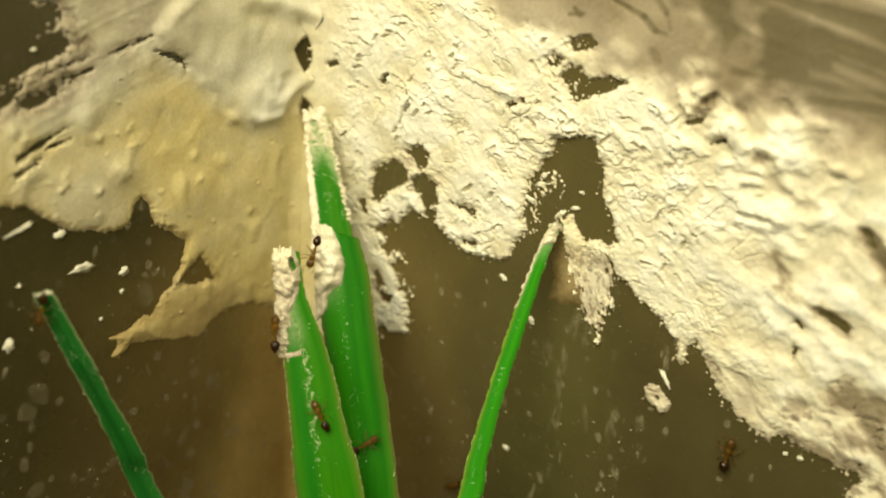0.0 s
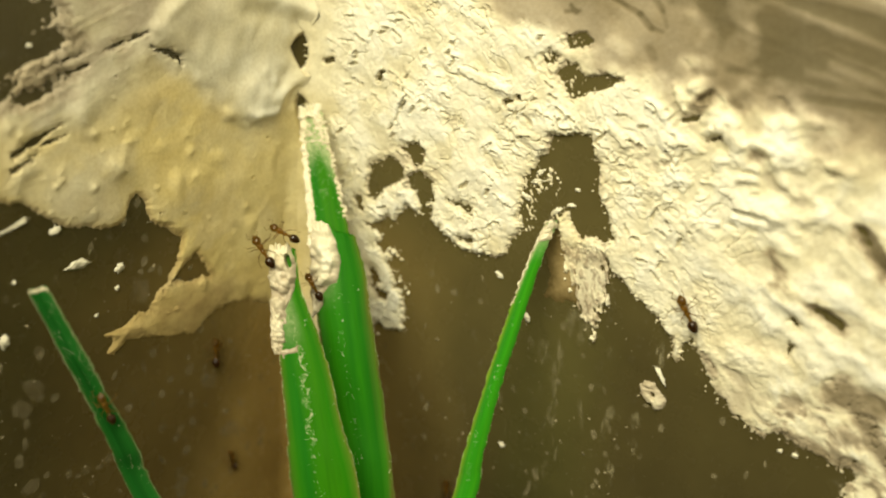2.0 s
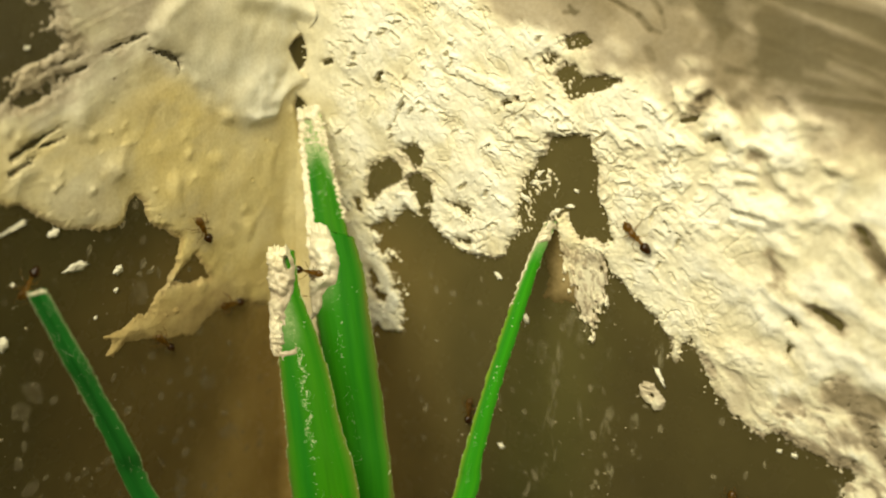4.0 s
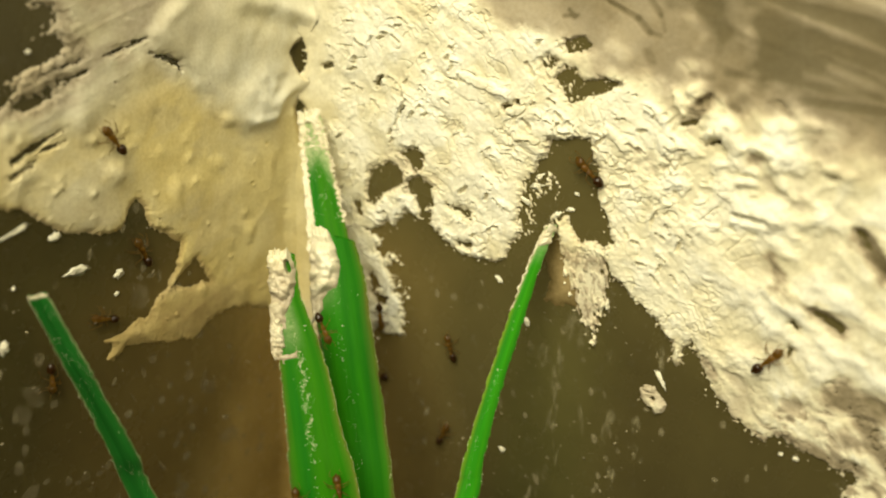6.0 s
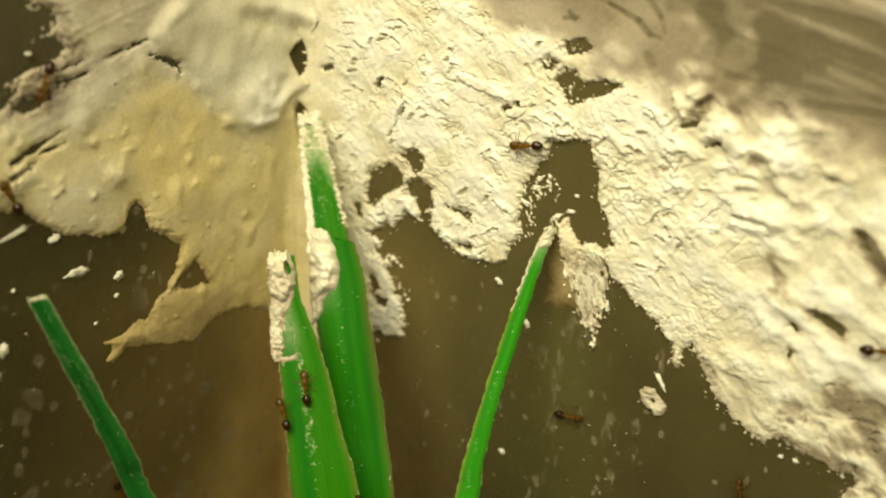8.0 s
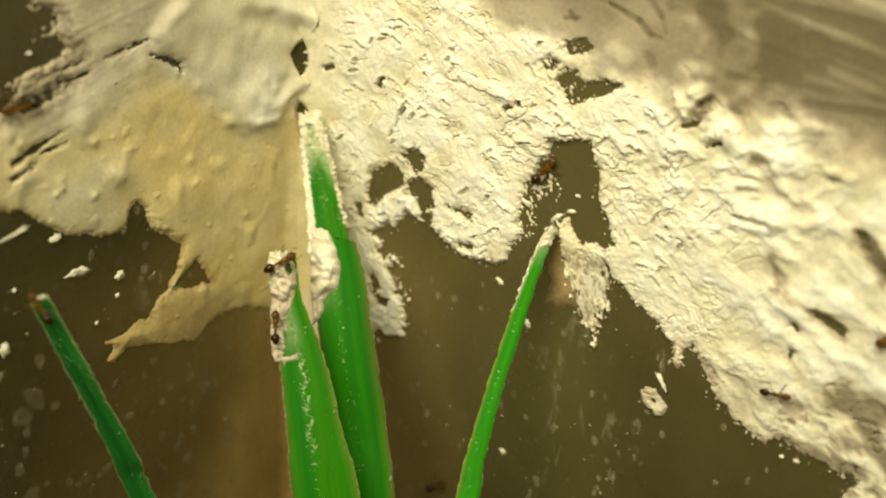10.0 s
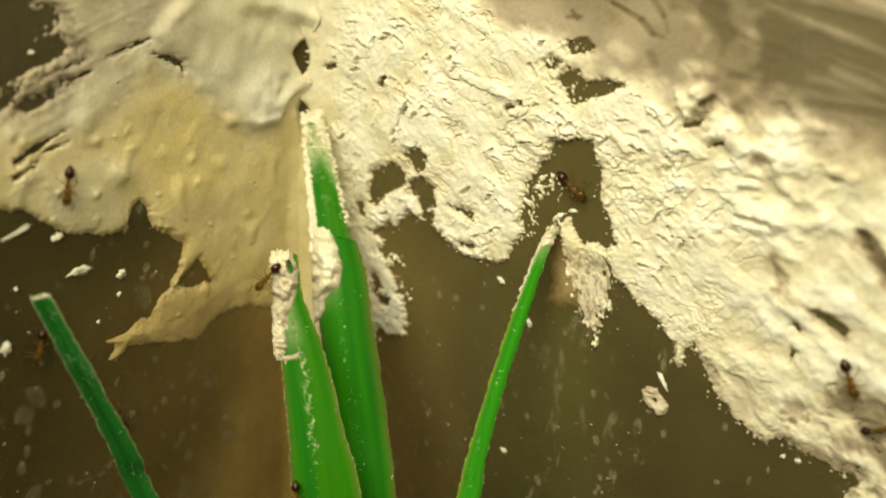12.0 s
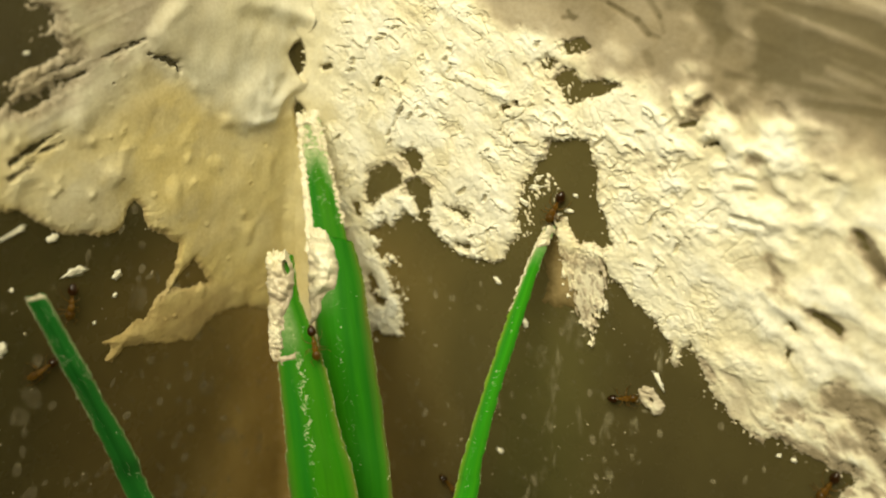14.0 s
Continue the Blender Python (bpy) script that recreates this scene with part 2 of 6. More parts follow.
def perlin(x, y, seed):
    """Gradient noise on arrays, about -1 to 1."""
    rng = np.random.RandomState(seed)
    angle = rng.rand(4096) * 2 * np.pi
    gx, gy = np.cos(angle), np.sin(angle)
    xi, yi = np.floor(x).astype(np.int64), np.floor(y).astype(np.int64)
    xf, yf = x - xi, y - yi

    def corner(i, j):
        h = ((xi + i) * 7919 + (yi + j) * 104729 + ((xi + i) * (yi + j)) % 613) % 4096
        return gx[h] * (xf - i) + gy[h] * (yf - j)

    a, b = xf ** 3 * (xf * (xf * 6 - 15) + 10), yf ** 3 * (yf * (yf * 6 - 15) + 10)
    low = corner(0, 0) * (1 - a) + corner(1, 0) * a
    high = corner(0, 1) * (1 - a) + corner(1, 1) * a
    return (low * (1 - b) + high * b) * 1.5


def fbm(x, y, seed, octaves=4, gain=0.5):
    total, size = 0.0, 1.0
    for k in range(octaves):
        total = total + size * perlin(x * 2 ** k + 17.3 * k, y * 2 ** k - 9.1 * k, seed + k)
        size *= gain
    return total


def outline(u, v, corners, reach=4.0):
    """Signed distance to a closed outline, positive inside, cut off at -reach outside."""
    p = np.array(corners, float)
    field = np.full(u.shape, -float(reach))
    near = (u > p[:, 0].min() - reach) & (u < p[:, 0].max() + reach) & (v > p[:, 1].min() - reach) & (v < p[:, 1].max() + reach)
    x, y = u[near], v[near]
    best, inside = np.full(x.shape, 1e9), np.zeros(x.shape, bool)
    for (ax, ay), (bx, by) in zip(p, np.roll(p, -1, 0)):
        ex, ey = bx - ax, by - ay
        s = np.clip(((x - ax) * ex + (y - ay) * ey) / (ex * ex + ey * ey + 1e-12), 0, 1)
        best = np.minimum(best, (x - ax - s * ex) ** 2 + (y - ay - s * ey) ** 2)
        cross = (ay > y) != (by > y)
        inside ^= cross & (x < ax + (y - ay) / (ey if ey else 1e-12) * ex)
    field[near] = np.where(inside, 1, -1) * np.sqrt(best)
    return field


def stroke(u, v, a, b, radius, last=None):
    """Signed distance to a rounded stroke from a to b, positive inside; it may taper to a last radius."""
    ex, ey = b[0] - a[0], b[1] - a[1]
    s = np.clip(((u - a[0]) * ex + (v - a[1]) * ey) / (ex * ex + ey * ey + 1e-9), 0, 1)
    return radius + s * ((radius if last is None else last) - radius) - np.hypot(u - a[0] - s * ex, v - a[1] - s * ey)


def step(x, a, b):
    t = np.clip((x - a) / (b - a), 0, 1)
    return t * t * (3 - 2 * t)


def soften(field, cells):
    """The field smoothed over a few cells on each side."""
    for axis in (0, 1, 0, 1):
        pad = [(0, 0), (0, 0)]
        pad[axis] = (cells + 1, cells)
        total = np.cumsum(np.pad(field, pad, "edge"), axis)
        size = field.shape[axis]
        take = [slice(None), slice(None)]
        late, early = take[:], take[:]
        late[axis], early[axis] = slice(2 * cells + 1, 2 * cells + 1 + size), slice(0, size)
        field = (total[tuple(late)] - total[tuple(early)]) / (2 * cells + 1)
    return field


def turned(u, v, degrees):
    c, s = math.cos(radians(degrees)), math.sin(radians(degrees))
    return u * c + v * s, v * c - u * s


# ---------------------------------------------------------------- the room and the box
COVE = 3.0 * MM  # radius of the rounded inside corner


def cove(u):
    """How far the rounded corner stands before either wall at u millimetres from the corner."""
    r = COVE / MM
    return r - np.sqrt(np.maximum(r * r - np.clip(r - u, 0, r) ** 2, 0))


def setting():
    def struct(name, bm, material, label):
        return tagged(part(name, bm, material, None, label, False), label, name.split("_")[0], kind="structure")

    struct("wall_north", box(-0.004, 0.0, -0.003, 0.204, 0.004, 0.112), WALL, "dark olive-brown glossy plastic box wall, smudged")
    struct("wall_west", box(-0.004, -0.166, -0.003, 0.0, 0.0, 0.112), WALL, "dark olive-brown glossy plastic box wall, dusty")
    struct("wall_south", box(0.0002, -0.166, -0.003, 0.204, -0.162, 0.112, 0.0006), WALL, "dark brown plastic box wall behind the camera")
    struct("wall_east", box(0.2, -0.1618, -0.003, 0.204, -0.0002, 0.112, 0.0006), WALL, "dark brown plastic box wall beside the camera")
    bm = bmesh.new()
    ring = [(-0.001, 0.001), (COVE, 0.001), (COVE, 0.0)]
    ring += [(COVE * (1 - math.sin(k * math.pi / 32)), -COVE * (1 - math.cos(k * math.pi / 32))) for k in range(1, 16)]
    ring += [(0.0, -COVE), (-0.001, -COVE)]
    low, high = [[bm.verts.new((x, y, z)) for x, y in ring] for z in (-0.003, 0.1118)]
    for k in range(len(ring)):
        j = (k + 1) % len(ring)
        bm.faces.new((low[k], low[j], high[j], high[k]))
    bm.faces.new(low[::-1])
    bm.faces.new(high)
    bmesh.ops.recalc_face_normals(bm, faces=bm.faces[:])
    struct("corner_trim", bm, WALL, "rounded inside corner of the dark brown plastic box")
    struct("floor", box(0.0002, -0.1618, -0.003, 0.1998, -0.0002, 0.0), WALL, "dark brown plastic box floor")


setting()


# ---------------------------------------------------------------- outlines of the paste on each wall: millimetres from the corner and above the floor
R_EDGE_A = [
    (-2.7, 80.9), (-2.1, 55.5), (-1.8, 36.6), (6.8, 35.1), (11.8, 39.8), (14.1, 39.9), (16.1, 40.7), (15.5, 44.1), (14.7, 46.6),
    (13.4, 48.4), (11.9, 49.8), (11.2, 51.0), (10.2, 51.7), (12.3, 53.0), (13.1, 53.6), (13.6, 52.9), (14.2, 54.3), (15.3, 55.3),
    (16.9, 54.7), (17.0, 55.8), (18.3, 56.1), (18.6, 54.6), (19.4, 53.9), (21.4, 52.9), (24.2, 52.5), (26.9, 52.9), (27.8, 53.7),
    (27.9, 55.2), (29.1, 56.8), (28.4, 57.9), (28.5, 59.4), (28.5, 62.0), (29.6, 63.2), (30.7, 65.3), (31.0, 66.6), (32.4, 67.1),
]
R_EDGE_B = [
    (34.9, 67.8), (35.6, 66.3), (36.2, 65.1), (36.4, 63.0), (37.2, 61.5), (38.0, 60.1), (38.6, 58.5), (37.8, 57.2), (38.6, 55.6),
    (40.8, 54.5), (42.1, 53.3), (43.5, 52.8), (45.0, 51.5), (45.9, 51.0), (46.2, 48.8), (47.0, 48.7), (46.9, 50.6), (47.8, 51.2),
    (48.8, 49.8), (50.0, 47.9), (51.7, 46.2), (53.2, 45.3), (55.0, 44.3), (55.9, 44.3), (56.6, 45.4), (58.2, 44.8), (60.2, 44.7),
    (62.2, 44.3), (64.0, 44.3), (63.5, 42.7), (63.3, 41.2), (66.8, 40.6), (72.4, 43.0), (61.6, 89.8),
]
R_DRIP = [
    (32.7, 58.8), (33.5, 59.7), (34.5, 58.5), (35.5, 57.5), (37.0, 58.2), (38.7, 57.1), (38.8, 55.1), (39.1, 52.2), (38.7, 49.7),
    (38.4, 47.5), (37.6, 48.5), (36.2, 50.3), (35.3, 52.2), (34.3, 54.2), (33.3, 56.9),
]
R_BLOB = [
    (43.6, 44.7), (44.0, 45.2), (44.6, 45.6), (45.2, 45.5), (45.7, 45.0), (46.5, 44.5), (46.7, 43.9), (46.2, 43.2), (45.7, 42.8),
    (45.0, 43.2), (44.4, 43.5), (43.9, 43.9),
]
R_SMEAR = [
    (16.8, 83.7), (20.9, 78.1), (25.2, 76.1), (30.3, 75.4), (33.7, 73.9), (38.7, 72.8), (41.5, 73.5), (43.5, 74.8), (47.9, 74.6),
    (51.9, 73.1), (55.7, 71.8), (59.6, 71.0), (67.0, 70.3), (61.5, 90.2),
]
R_BARE = [
    (48.0, 79.5), (50.3, 79.2), (51.4, 76.5), (49.3, 75.6), (48.2, 77.2),
]
R_BARE2 = [
    (42.2, 83.9), (46.3, 84.5), (47.1, 80.6), (46.0, 79.1), (43.8, 79.4),
]
R_FILM_SHADE = [
    (32.7, 58.5), (34.0, 57.1), (35.9, 55.4), (36.8, 53.8), (36.1, 50.9), (34.2, 50.5), (32.4, 50.4), (32.8, 52.5), (32.1, 54.5),
    (32.3, 57.2),
]
R_CRUMB = [
    (28.4, 63.1), (29.8, 64.1), (31.9, 64.0), (33.0, 62.6), (32.5, 59.9), (34.3, 59.9), (33.8, 57.7), (28.6, 56.1), (27.7, 58.3),
    (28.0, 60.7),
]
R_CRUMB2 = [
    (27.9, 76.1), (31.0, 76.8), (33.1, 75.9), (33.9, 70.5), (31.1, 69.9), (28.7, 72.0),
]
R_RAG = [
    (9.3, 52.1), (13.2, 51.5), (16.3, 48.5), (17.2, 39.7), (10.1, 37.1),
]
R_HOLE_A = [
    (10.0, 58.5), (12.6, 60.1), (14.2, 59.7), (14.7, 58.1), (13.5, 57.3), (12.1, 56.2), (11.0, 54.8), (9.9, 54.9),
]
R_HOLE_B = [
    (14.0, 61.4), (15.6, 62.4), (16.8, 62.1), (16.9, 60.4), (16.0, 59.8), (14.9, 60.6),
]
R_HOLE_C = [
    (14.9, 58.4), (16.7, 59.5), (18.2, 58.7), (18.7, 56.6), (16.9, 55.5), (16.2, 57.0), (15.2, 57.2),
]
R_HOLE_D = [
    (20.1, 57.3), (21.8, 57.6), (23.3, 57.3), (23.1, 56.5), (21.5, 56.9),
]
R_HOLE_E = [
    (21.7, 53.8), (23.6, 53.9), (23.4, 53.2), (22.0, 53.3),
]
R_HOLE_F = [
    (11.2, 46.3), (12.2, 45.9), (13.3, 43.2), (12.2, 43.5),
]
R_HOLE_G = [
    (29.1, 73.9), (29.9, 74.5), (30.7, 74.0), (30.3, 73.1), (29.4, 73.2),
]
R_HOLE_H = [
    (31.1, 76.0), (32.7, 76.7), (34.0, 76.1), (33.0, 75.1), (31.5, 75.0),
]
R_HOLE_I = [
    (30.7, 72.4), (31.5, 74.0), (32.4, 73.7), (33.3, 72.8), (35.0, 73.4), (37.4, 73.2), (35.7, 72.1), (33.8, 71.1), (32.6, 70.4),
    (31.3, 71.4),
]
R_HOLE_J = [
    (-0.8, 71.1), (0.2, 71.6), (0.9, 70.6), (0.7, 68.4), (-0.1, 67.0), (-1.1, 67.5),
]
R_HOLE_K = [
    (-1.2, 63.0), (-0.2, 64.6), (1.1, 62.9), (0.3, 59.3), (-0.9, 59.4),
]
R_HOLE_L = [
    (8.2, 54.1), (9.1, 55.0), (9.4, 52.8), (8.6, 53.0),
]
R_HOLE_M = [
    (-1.1, 70.8), (0.7, 71.4), (1.1, 70.3), (1.3, 68.8), (1.0, 67.6), (-1.0, 66.9),
]
R_HOLE_N = [
    (-0.9, 64.2), (0.9, 64.2), (1.4, 63.3), (1.4, 62.4), (1.1, 60.4), (0.6, 59.7), (-0.8, 59.4),
]
L_EDGE = [
    (39.7, 62.8), (36.5, 60.9), (35.0, 60.6), (33.4, 59.3), (31.4, 57.7), (29.2, 56.5), (25.7, 55.7), (24.6, 56.1), (23.9, 57.7),
    (22.9, 58.1), (22.1, 57.3), (21.5, 55.2), (19.7, 53.9), (17.6, 52.4), (17.8, 51.3), (18.6, 49.4), (19.6, 47.9), (21.1, 47.1),
    (22.0, 45.4), (23.9, 45.7), (25.5, 45.0), (27.4, 45.0), (26.3, 43.9), (27.2, 42.9), (26.4, 42.5), (25.0, 43.5), (23.1, 43.1),
    (19.5, 41.6), (16.3, 40.7), (14.0, 42.1), (11.4, 42.4), (8.1, 41.7), (4.9, 39.9), (2.4, 38.0), (-3.9, 33.3), (-3.0, 55.3),
    (-1.8, 81.8), (38.9, 82.7),
]
L_DARK = [
    (41.2, 68.2), (37.5, 69.0), (35.5, 69.8), (34.5, 70.5), (33.3, 71.3), (32.0, 71.9), (30.4, 72.5), (29.5, 73.0), (28.7, 73.3),
    (29.5, 73.9), (29.8, 74.6), (30.1, 75.7), (31.3, 76.7), (32.3, 77.0), (32.4, 78.3), (32.1, 83.8), (39.1, 83.8),
]
L_STRIP = [
    (38.6, 67.6), (35.6, 69.0), (34.1, 68.6), (33.2, 68.9), (31.8, 69.3), (29.7, 70.2), (30.0, 70.7), (31.4, 70.1), (32.8, 69.6),
    (34.1, 69.5), (35.5, 69.6), (38.5, 68.8),
]
L_TRI = [
    (19.0, 47.9), (17.4, 49.0), (15.8, 49.9), (14.6, 48.2), (13.8, 46.7), (16.3, 47.0),
]
L_CORNER = [
    (2.2, 69.7), (1.5, 70.6), (0.5, 71.3), (-0.9, 71.3), (-1.0, 68.2), (1.1, 67.3),
]
L_CORNER2 = [
    (1.4, 63.5), (1.0, 64.6), (-1.2, 63.7), (-1.3, 59.4), (0.7, 59.7),
]
L_LOBE = [
    (20.8, 73.5), (20.0, 75.0), (18.4, 76.4), (16.6, 82.7), (-0.5, 82.4), (-0.4, 73.1), (0.1, 66.5), (3.0, 64.4), (4.5, 62.5),
    (8.1, 62.8), (11.3, 64.0), (15.0, 67.5), (17.7, 70.2), (19.9, 72.1),
]
R_PITS = [
    ((55.9, 56.2), (56.3, 55.8), 0.41),
    ((56.1, 52.6), (56.2, 53.8), 0.27),
    ((49.2, 67.8), (50.0, 67.9), 0.24),
    ((43.2, 70.9), (44.6, 71.7), 0.12),
    ((45.5, 69.6), (46.6, 70.2), 0.14),
    ((3.3, 68.4), (4.3, 68.8), 0.30),
    ((56.1, 69.3), (56.5, 69.4), 0.32),
    ((49.1, 64.3), (52.0, 64.4), 0.20),
    ((25.8, 68.7), (27.2, 69.5), 0.27),
    ((10.4, 67.9), (11.1, 68.9), 0.29),
    ((45.2, 44.4), (45.3, 44.2), 0.06),
    ((57.2, 58.0), (59.7, 57.1), 0.40),
    ((59.2, 65.5), (61.9, 62.6), 0.61),
    ((44.3, 73.0), (45.1, 73.8), 0.21),
    ((50.8, 74.4), (51.4, 74.0), 0.23),
    ((14.2, 66.6), (13.2, 64.1), 0.09),
    ((12.9, 63.8), (12.5, 63.1), 0.13),
]
R_WORN = [
    ((43.9, 72.5), (45.3, 73.8), 0.58),
    ((50.5, 74.5), (51.4, 73.9), 0.55),
    ((57.4, 58.0), (59.7, 57.2), 0.76),
    ((53.8, 59.0), (57.1, 58.0), 0.46),
    ((52.7, 61.5), (53.9, 59.5), 0.50),
    ((59.2, 65.2), (62.0, 62.7), 0.94),
    ((60.7, 50.8), (64.4, 50.5), 1.37),
    ((62.4, 47.3), (65.5, 47.6), 0.97),
    ((49.5, 69.2), (50.3, 69.7), 0.43),
    ((53.9, 73.2), (54.3, 73.2), 0.45),
    ((43.9, 72.7), (45.3, 74.0), 0.43),
    ((50.4, 74.7), (51.7, 73.8), 0.45),
    ((53.7, 73.1), (54.3, 73.1), 0.32),
    ((47.1, 73.4), (48.0, 72.9), 0.33),
    ((42.5, 75.0), (44.9, 75.2), 0.33),
    ((49.6, 69.7), (50.9, 69.6), 0.33),
    ((57.5, 45.6), (63.1, 44.6), 0.67),
]
R_SPARSE = [
    ((60.9, 51.8), (64.2, 48.7), 1.15),
    ((58.2, 44.7), (63.9, 45.0), 0.67),
    ((64.2, 48.7), (66.5, 45.8), 0.95),
    ((49.1, 49.9), (50.2, 49.2), 0.45),
]
L_SCRATCH = [
    ((35.2, 64.7), (32.8, 65.6), 0.22, 0.26),
    ((32.8, 65.6), (30.3, 66.5), 0.24, 0.03),
    ((35.4, 63.3), (34.7, 63.8), 0.20, 0.22),
    ((34.7, 63.8), (32.9, 64.2), 0.16, 0.03),
    ((33.0, 64.8), (30.1, 65.6), 0.07, 0.02),
    ((20.8, 71.9), (19.0, 71.2), 0.10, 0.20),
    ((19.1, 71.3), (17.5, 70.5), 0.22, 0.22),
    ((17.5, 70.6), (17.2, 69.4), 0.18, 0.06),
    ((25.6, 72.1), (23.6, 72.7), 0.05, 0.10),
    ((24.2, 72.5), (21.1, 73.3), 0.12, 0.05),
    ((29.3, 70.6), (27.4, 71.2), 0.14, 0.05),
    ((30.5, 71.6), (28.0, 72.2), 0.10, 0.04),
]
R_STREAKS = [
    ((48.2, 80.3), (52.2, 79.7), 0.66, -0.18),
    ((52.2, 79.7), (57.8, 78.6), 0.50, -0.16),
    ((46.8, 81.8), (52.1, 81.7), 0.40, -0.09),
    ((52.1, 81.7), (57.2, 80.9), 0.44, -0.20),
    ((52.4, 74.9), (58.6, 75.3), 0.31, -0.14),
    ((48.8, 79.4), (51.5, 78.9), 0.70, -0.12),
    ((49.0, 78.1), (53.0, 77.8), 0.62, -0.17),
    ((49.2, 76.7), (51.4, 76.6), 0.55, -0.17),
    ((50.4, 74.6), (51.4, 74.0), 0.55, -0.28),
    ((43.8, 72.7), (45.3, 73.8), 0.50, -0.22),
    ((47.8, 73.1), (48.3, 72.4), 0.30, -0.18),
    ((43.5, 75.3), (43.9, 75.6), 0.40, -0.16),
    ((49.9, 82.0), (56.7, 81.6), 0.30, -0.10),
    ((52.1, 76.2), (58.0, 76.2), 0.30, -0.08),
    ((47.9, 76.7), (49.2, 77.1), 0.50, -0.10),
    ((40.6, 80.9), (44.2, 81.0), 0.63, -0.18),
    ((43.6, 80.6), (45.4, 79.0), 0.67, -0.12),
    ((45.1, 79.0), (45.1, 77.6), 0.42, -0.07),
    ((43.2, 75.3), (45.0, 75.3), 0.27, -0.11),
    ((46.2, 75.9), (49.0, 76.0), 0.32, -0.11),
]
R_CURLS = [
    ((34.9, 80.0), (37.8, 79.0), 0.19, -0.18),
    ((37.8, 79.0), (39.0, 78.0), 0.22, -0.18),
    ((39.0, 78.0), (40.0, 77.9), 0.16, -0.11),
    ((38.4, 80.9), (39.7, 79.6), 0.21, -0.14),
    ((39.7, 79.6), (40.3, 78.4), 0.16, -0.09),
    ((33.8, 80.2), (36.4, 79.6), 0.16, -0.07),
    ((31.2, 78.7), (31.8, 78.2), 0.22, -0.22),
    ((30.8, 78.1), (32.1, 78.4), 0.17, -0.16),
    ((39.1, 76.3), (39.6, 75.6), 0.33, -0.11),
]
R_PALE = [
    ((40.1, 81.3), (42.3, 80.0), 0.42, 0.06),
    ((42.3, 80.0), (43.7, 78.5), 0.42, 0.06),
    ((43.7, 78.5), (43.4, 77.4), 0.37, 0.05),
    ((45.8, 80.6), (47.4, 79.4), 0.46, 0.06),
    ((47.4, 79.4), (47.7, 77.1), 0.46, 0.06),
    ((51.5, 80.9), (57.4, 79.9), 0.34, 0.04),
    ((55.0, 83.5), (56.6, 83.1), 0.57, 0.10),
    ((52.5, 78.0), (58.1, 77.3), 0.40, 0.04),
    ((35.7, 76.3), (37.2, 75.7), 0.50, 0.14),
    ((47.0, 74.2), (48.3, 75.9), 0.70, 0.10),
    ((44.2, 76.1), (42.6, 75.7), 0.60, 0.12),
    ((47.8, 74.8), (49.1, 74.2), 0.50, 0.10),
    ((52.4, 72.9), (53.7, 73.2), 0.60, 0.20),
    ((54.7, 73.0), (55.7, 73.0), 0.50, 0.18),
    ((48.2, 81.7), (57.3, 80.4), 0.20, 0.03),
]
R_SLABS = [
    ((46.9, 71.4), (49.6, 68.2), 0.76, 0.50),
    ((41.9, 73.9), (43.1, 71.9), 0.29, 0.45),
    ((43.4, 74.0), (45.1, 74.8), 0.29, 0.35),
    ((45.8, 74.2), (46.7, 73.2), 0.33, 0.35),
    ((40.0, 71.8), (41.7, 70.9), 0.44, 0.30),
    ((45.3, 70.4), (46.5, 71.0), 0.39, 0.35),
    ((49.2, 70.4), (51.0, 70.1), 0.43, 0.30),
    ((53.2, 73.4), (53.9, 73.2), 0.54, 0.40),
    ((54.5, 73.3), (55.8, 73.1), 0.36, 0.30),
    ((49.2, 67.3), (50.4, 67.3), 0.34, 0.35),
    ((51.3, 69.4), (52.4, 67.7), 0.43, 0.30),
    ((55.7, 70.0), (57.5, 69.9), 0.41, 0.35),
    ((20.7, 71.0), (25.9, 70.1), 0.44, 0.25),
    ((36.7, 69.0), (38.5, 67.8), 0.41, 0.30),
]
L_RIDGES = [
    ((11.7, 64.4), (8.1, 63.1), 0.53, 0.45),
    ((8.1, 63.2), (4.5, 63.0), 0.55, 0.50),
    ((7.3, 64.5), (3.9, 65.2), 0.49, 0.35),
    ((3.4, 64.8), (1.3, 67.2), 0.9, 0.10),
    ((5.6, 65.7), (7.3, 65.1), 0.43, 0.25),
    ((13.8, 65.5), (11.7, 63.9), 0.46, 0.13),
    ((11.7, 63.9), (8.7, 62.4), 0.47, 0.17),
    ((16.4, 76.2), (18.1, 75.4), 0.50, 0.17),
    ((18.1, 75.4), (20.5, 73.6), 0.50, 0.17),
    ((20.5, 73.6), (20.4, 72.3), 0.50, 0.17),
    ((20.4, 72.3), (17.7, 70.1), 0.50, 0.17),
    ((17.7, 70.1), (15.6, 68.3), 0.50, 0.17),
    ((15.6, 68.3), (13.8, 66.3), 0.50, 0.17),
    ((13.8, 66.3), (11.1, 63.9), 0.50, 0.17),
    ((8.9, 75.6), (4.0, 74.7), 0.75, 0.40),
    ((4.0, 74.7), (0.5, 73.4), 0.75, 0.40),
    ((0.5, 73.4), (-1.9, 71.9), 0.75, 0.40),
    ((9.6, 74.2), (5.7, 73.3), 1.00, -0.36),
    ((5.7, 73.3), (1.8, 72.3), 1.00, -0.36),
    ((1.8, 72.3), (0.3, 71.0), 1.00, -0.36),
    ((7.5, 72.6), (8.1, 71.2), 0.45, -0.18),
    ((5.7, 72.0), (4.8, 68.9), 1.20, 0.16),
    ((4.8, 68.9), (6.4, 66.8), 1.20, 0.16),
    ((16.2, 73.1), (14.9, 70.3), 2.00, -0.12),
]
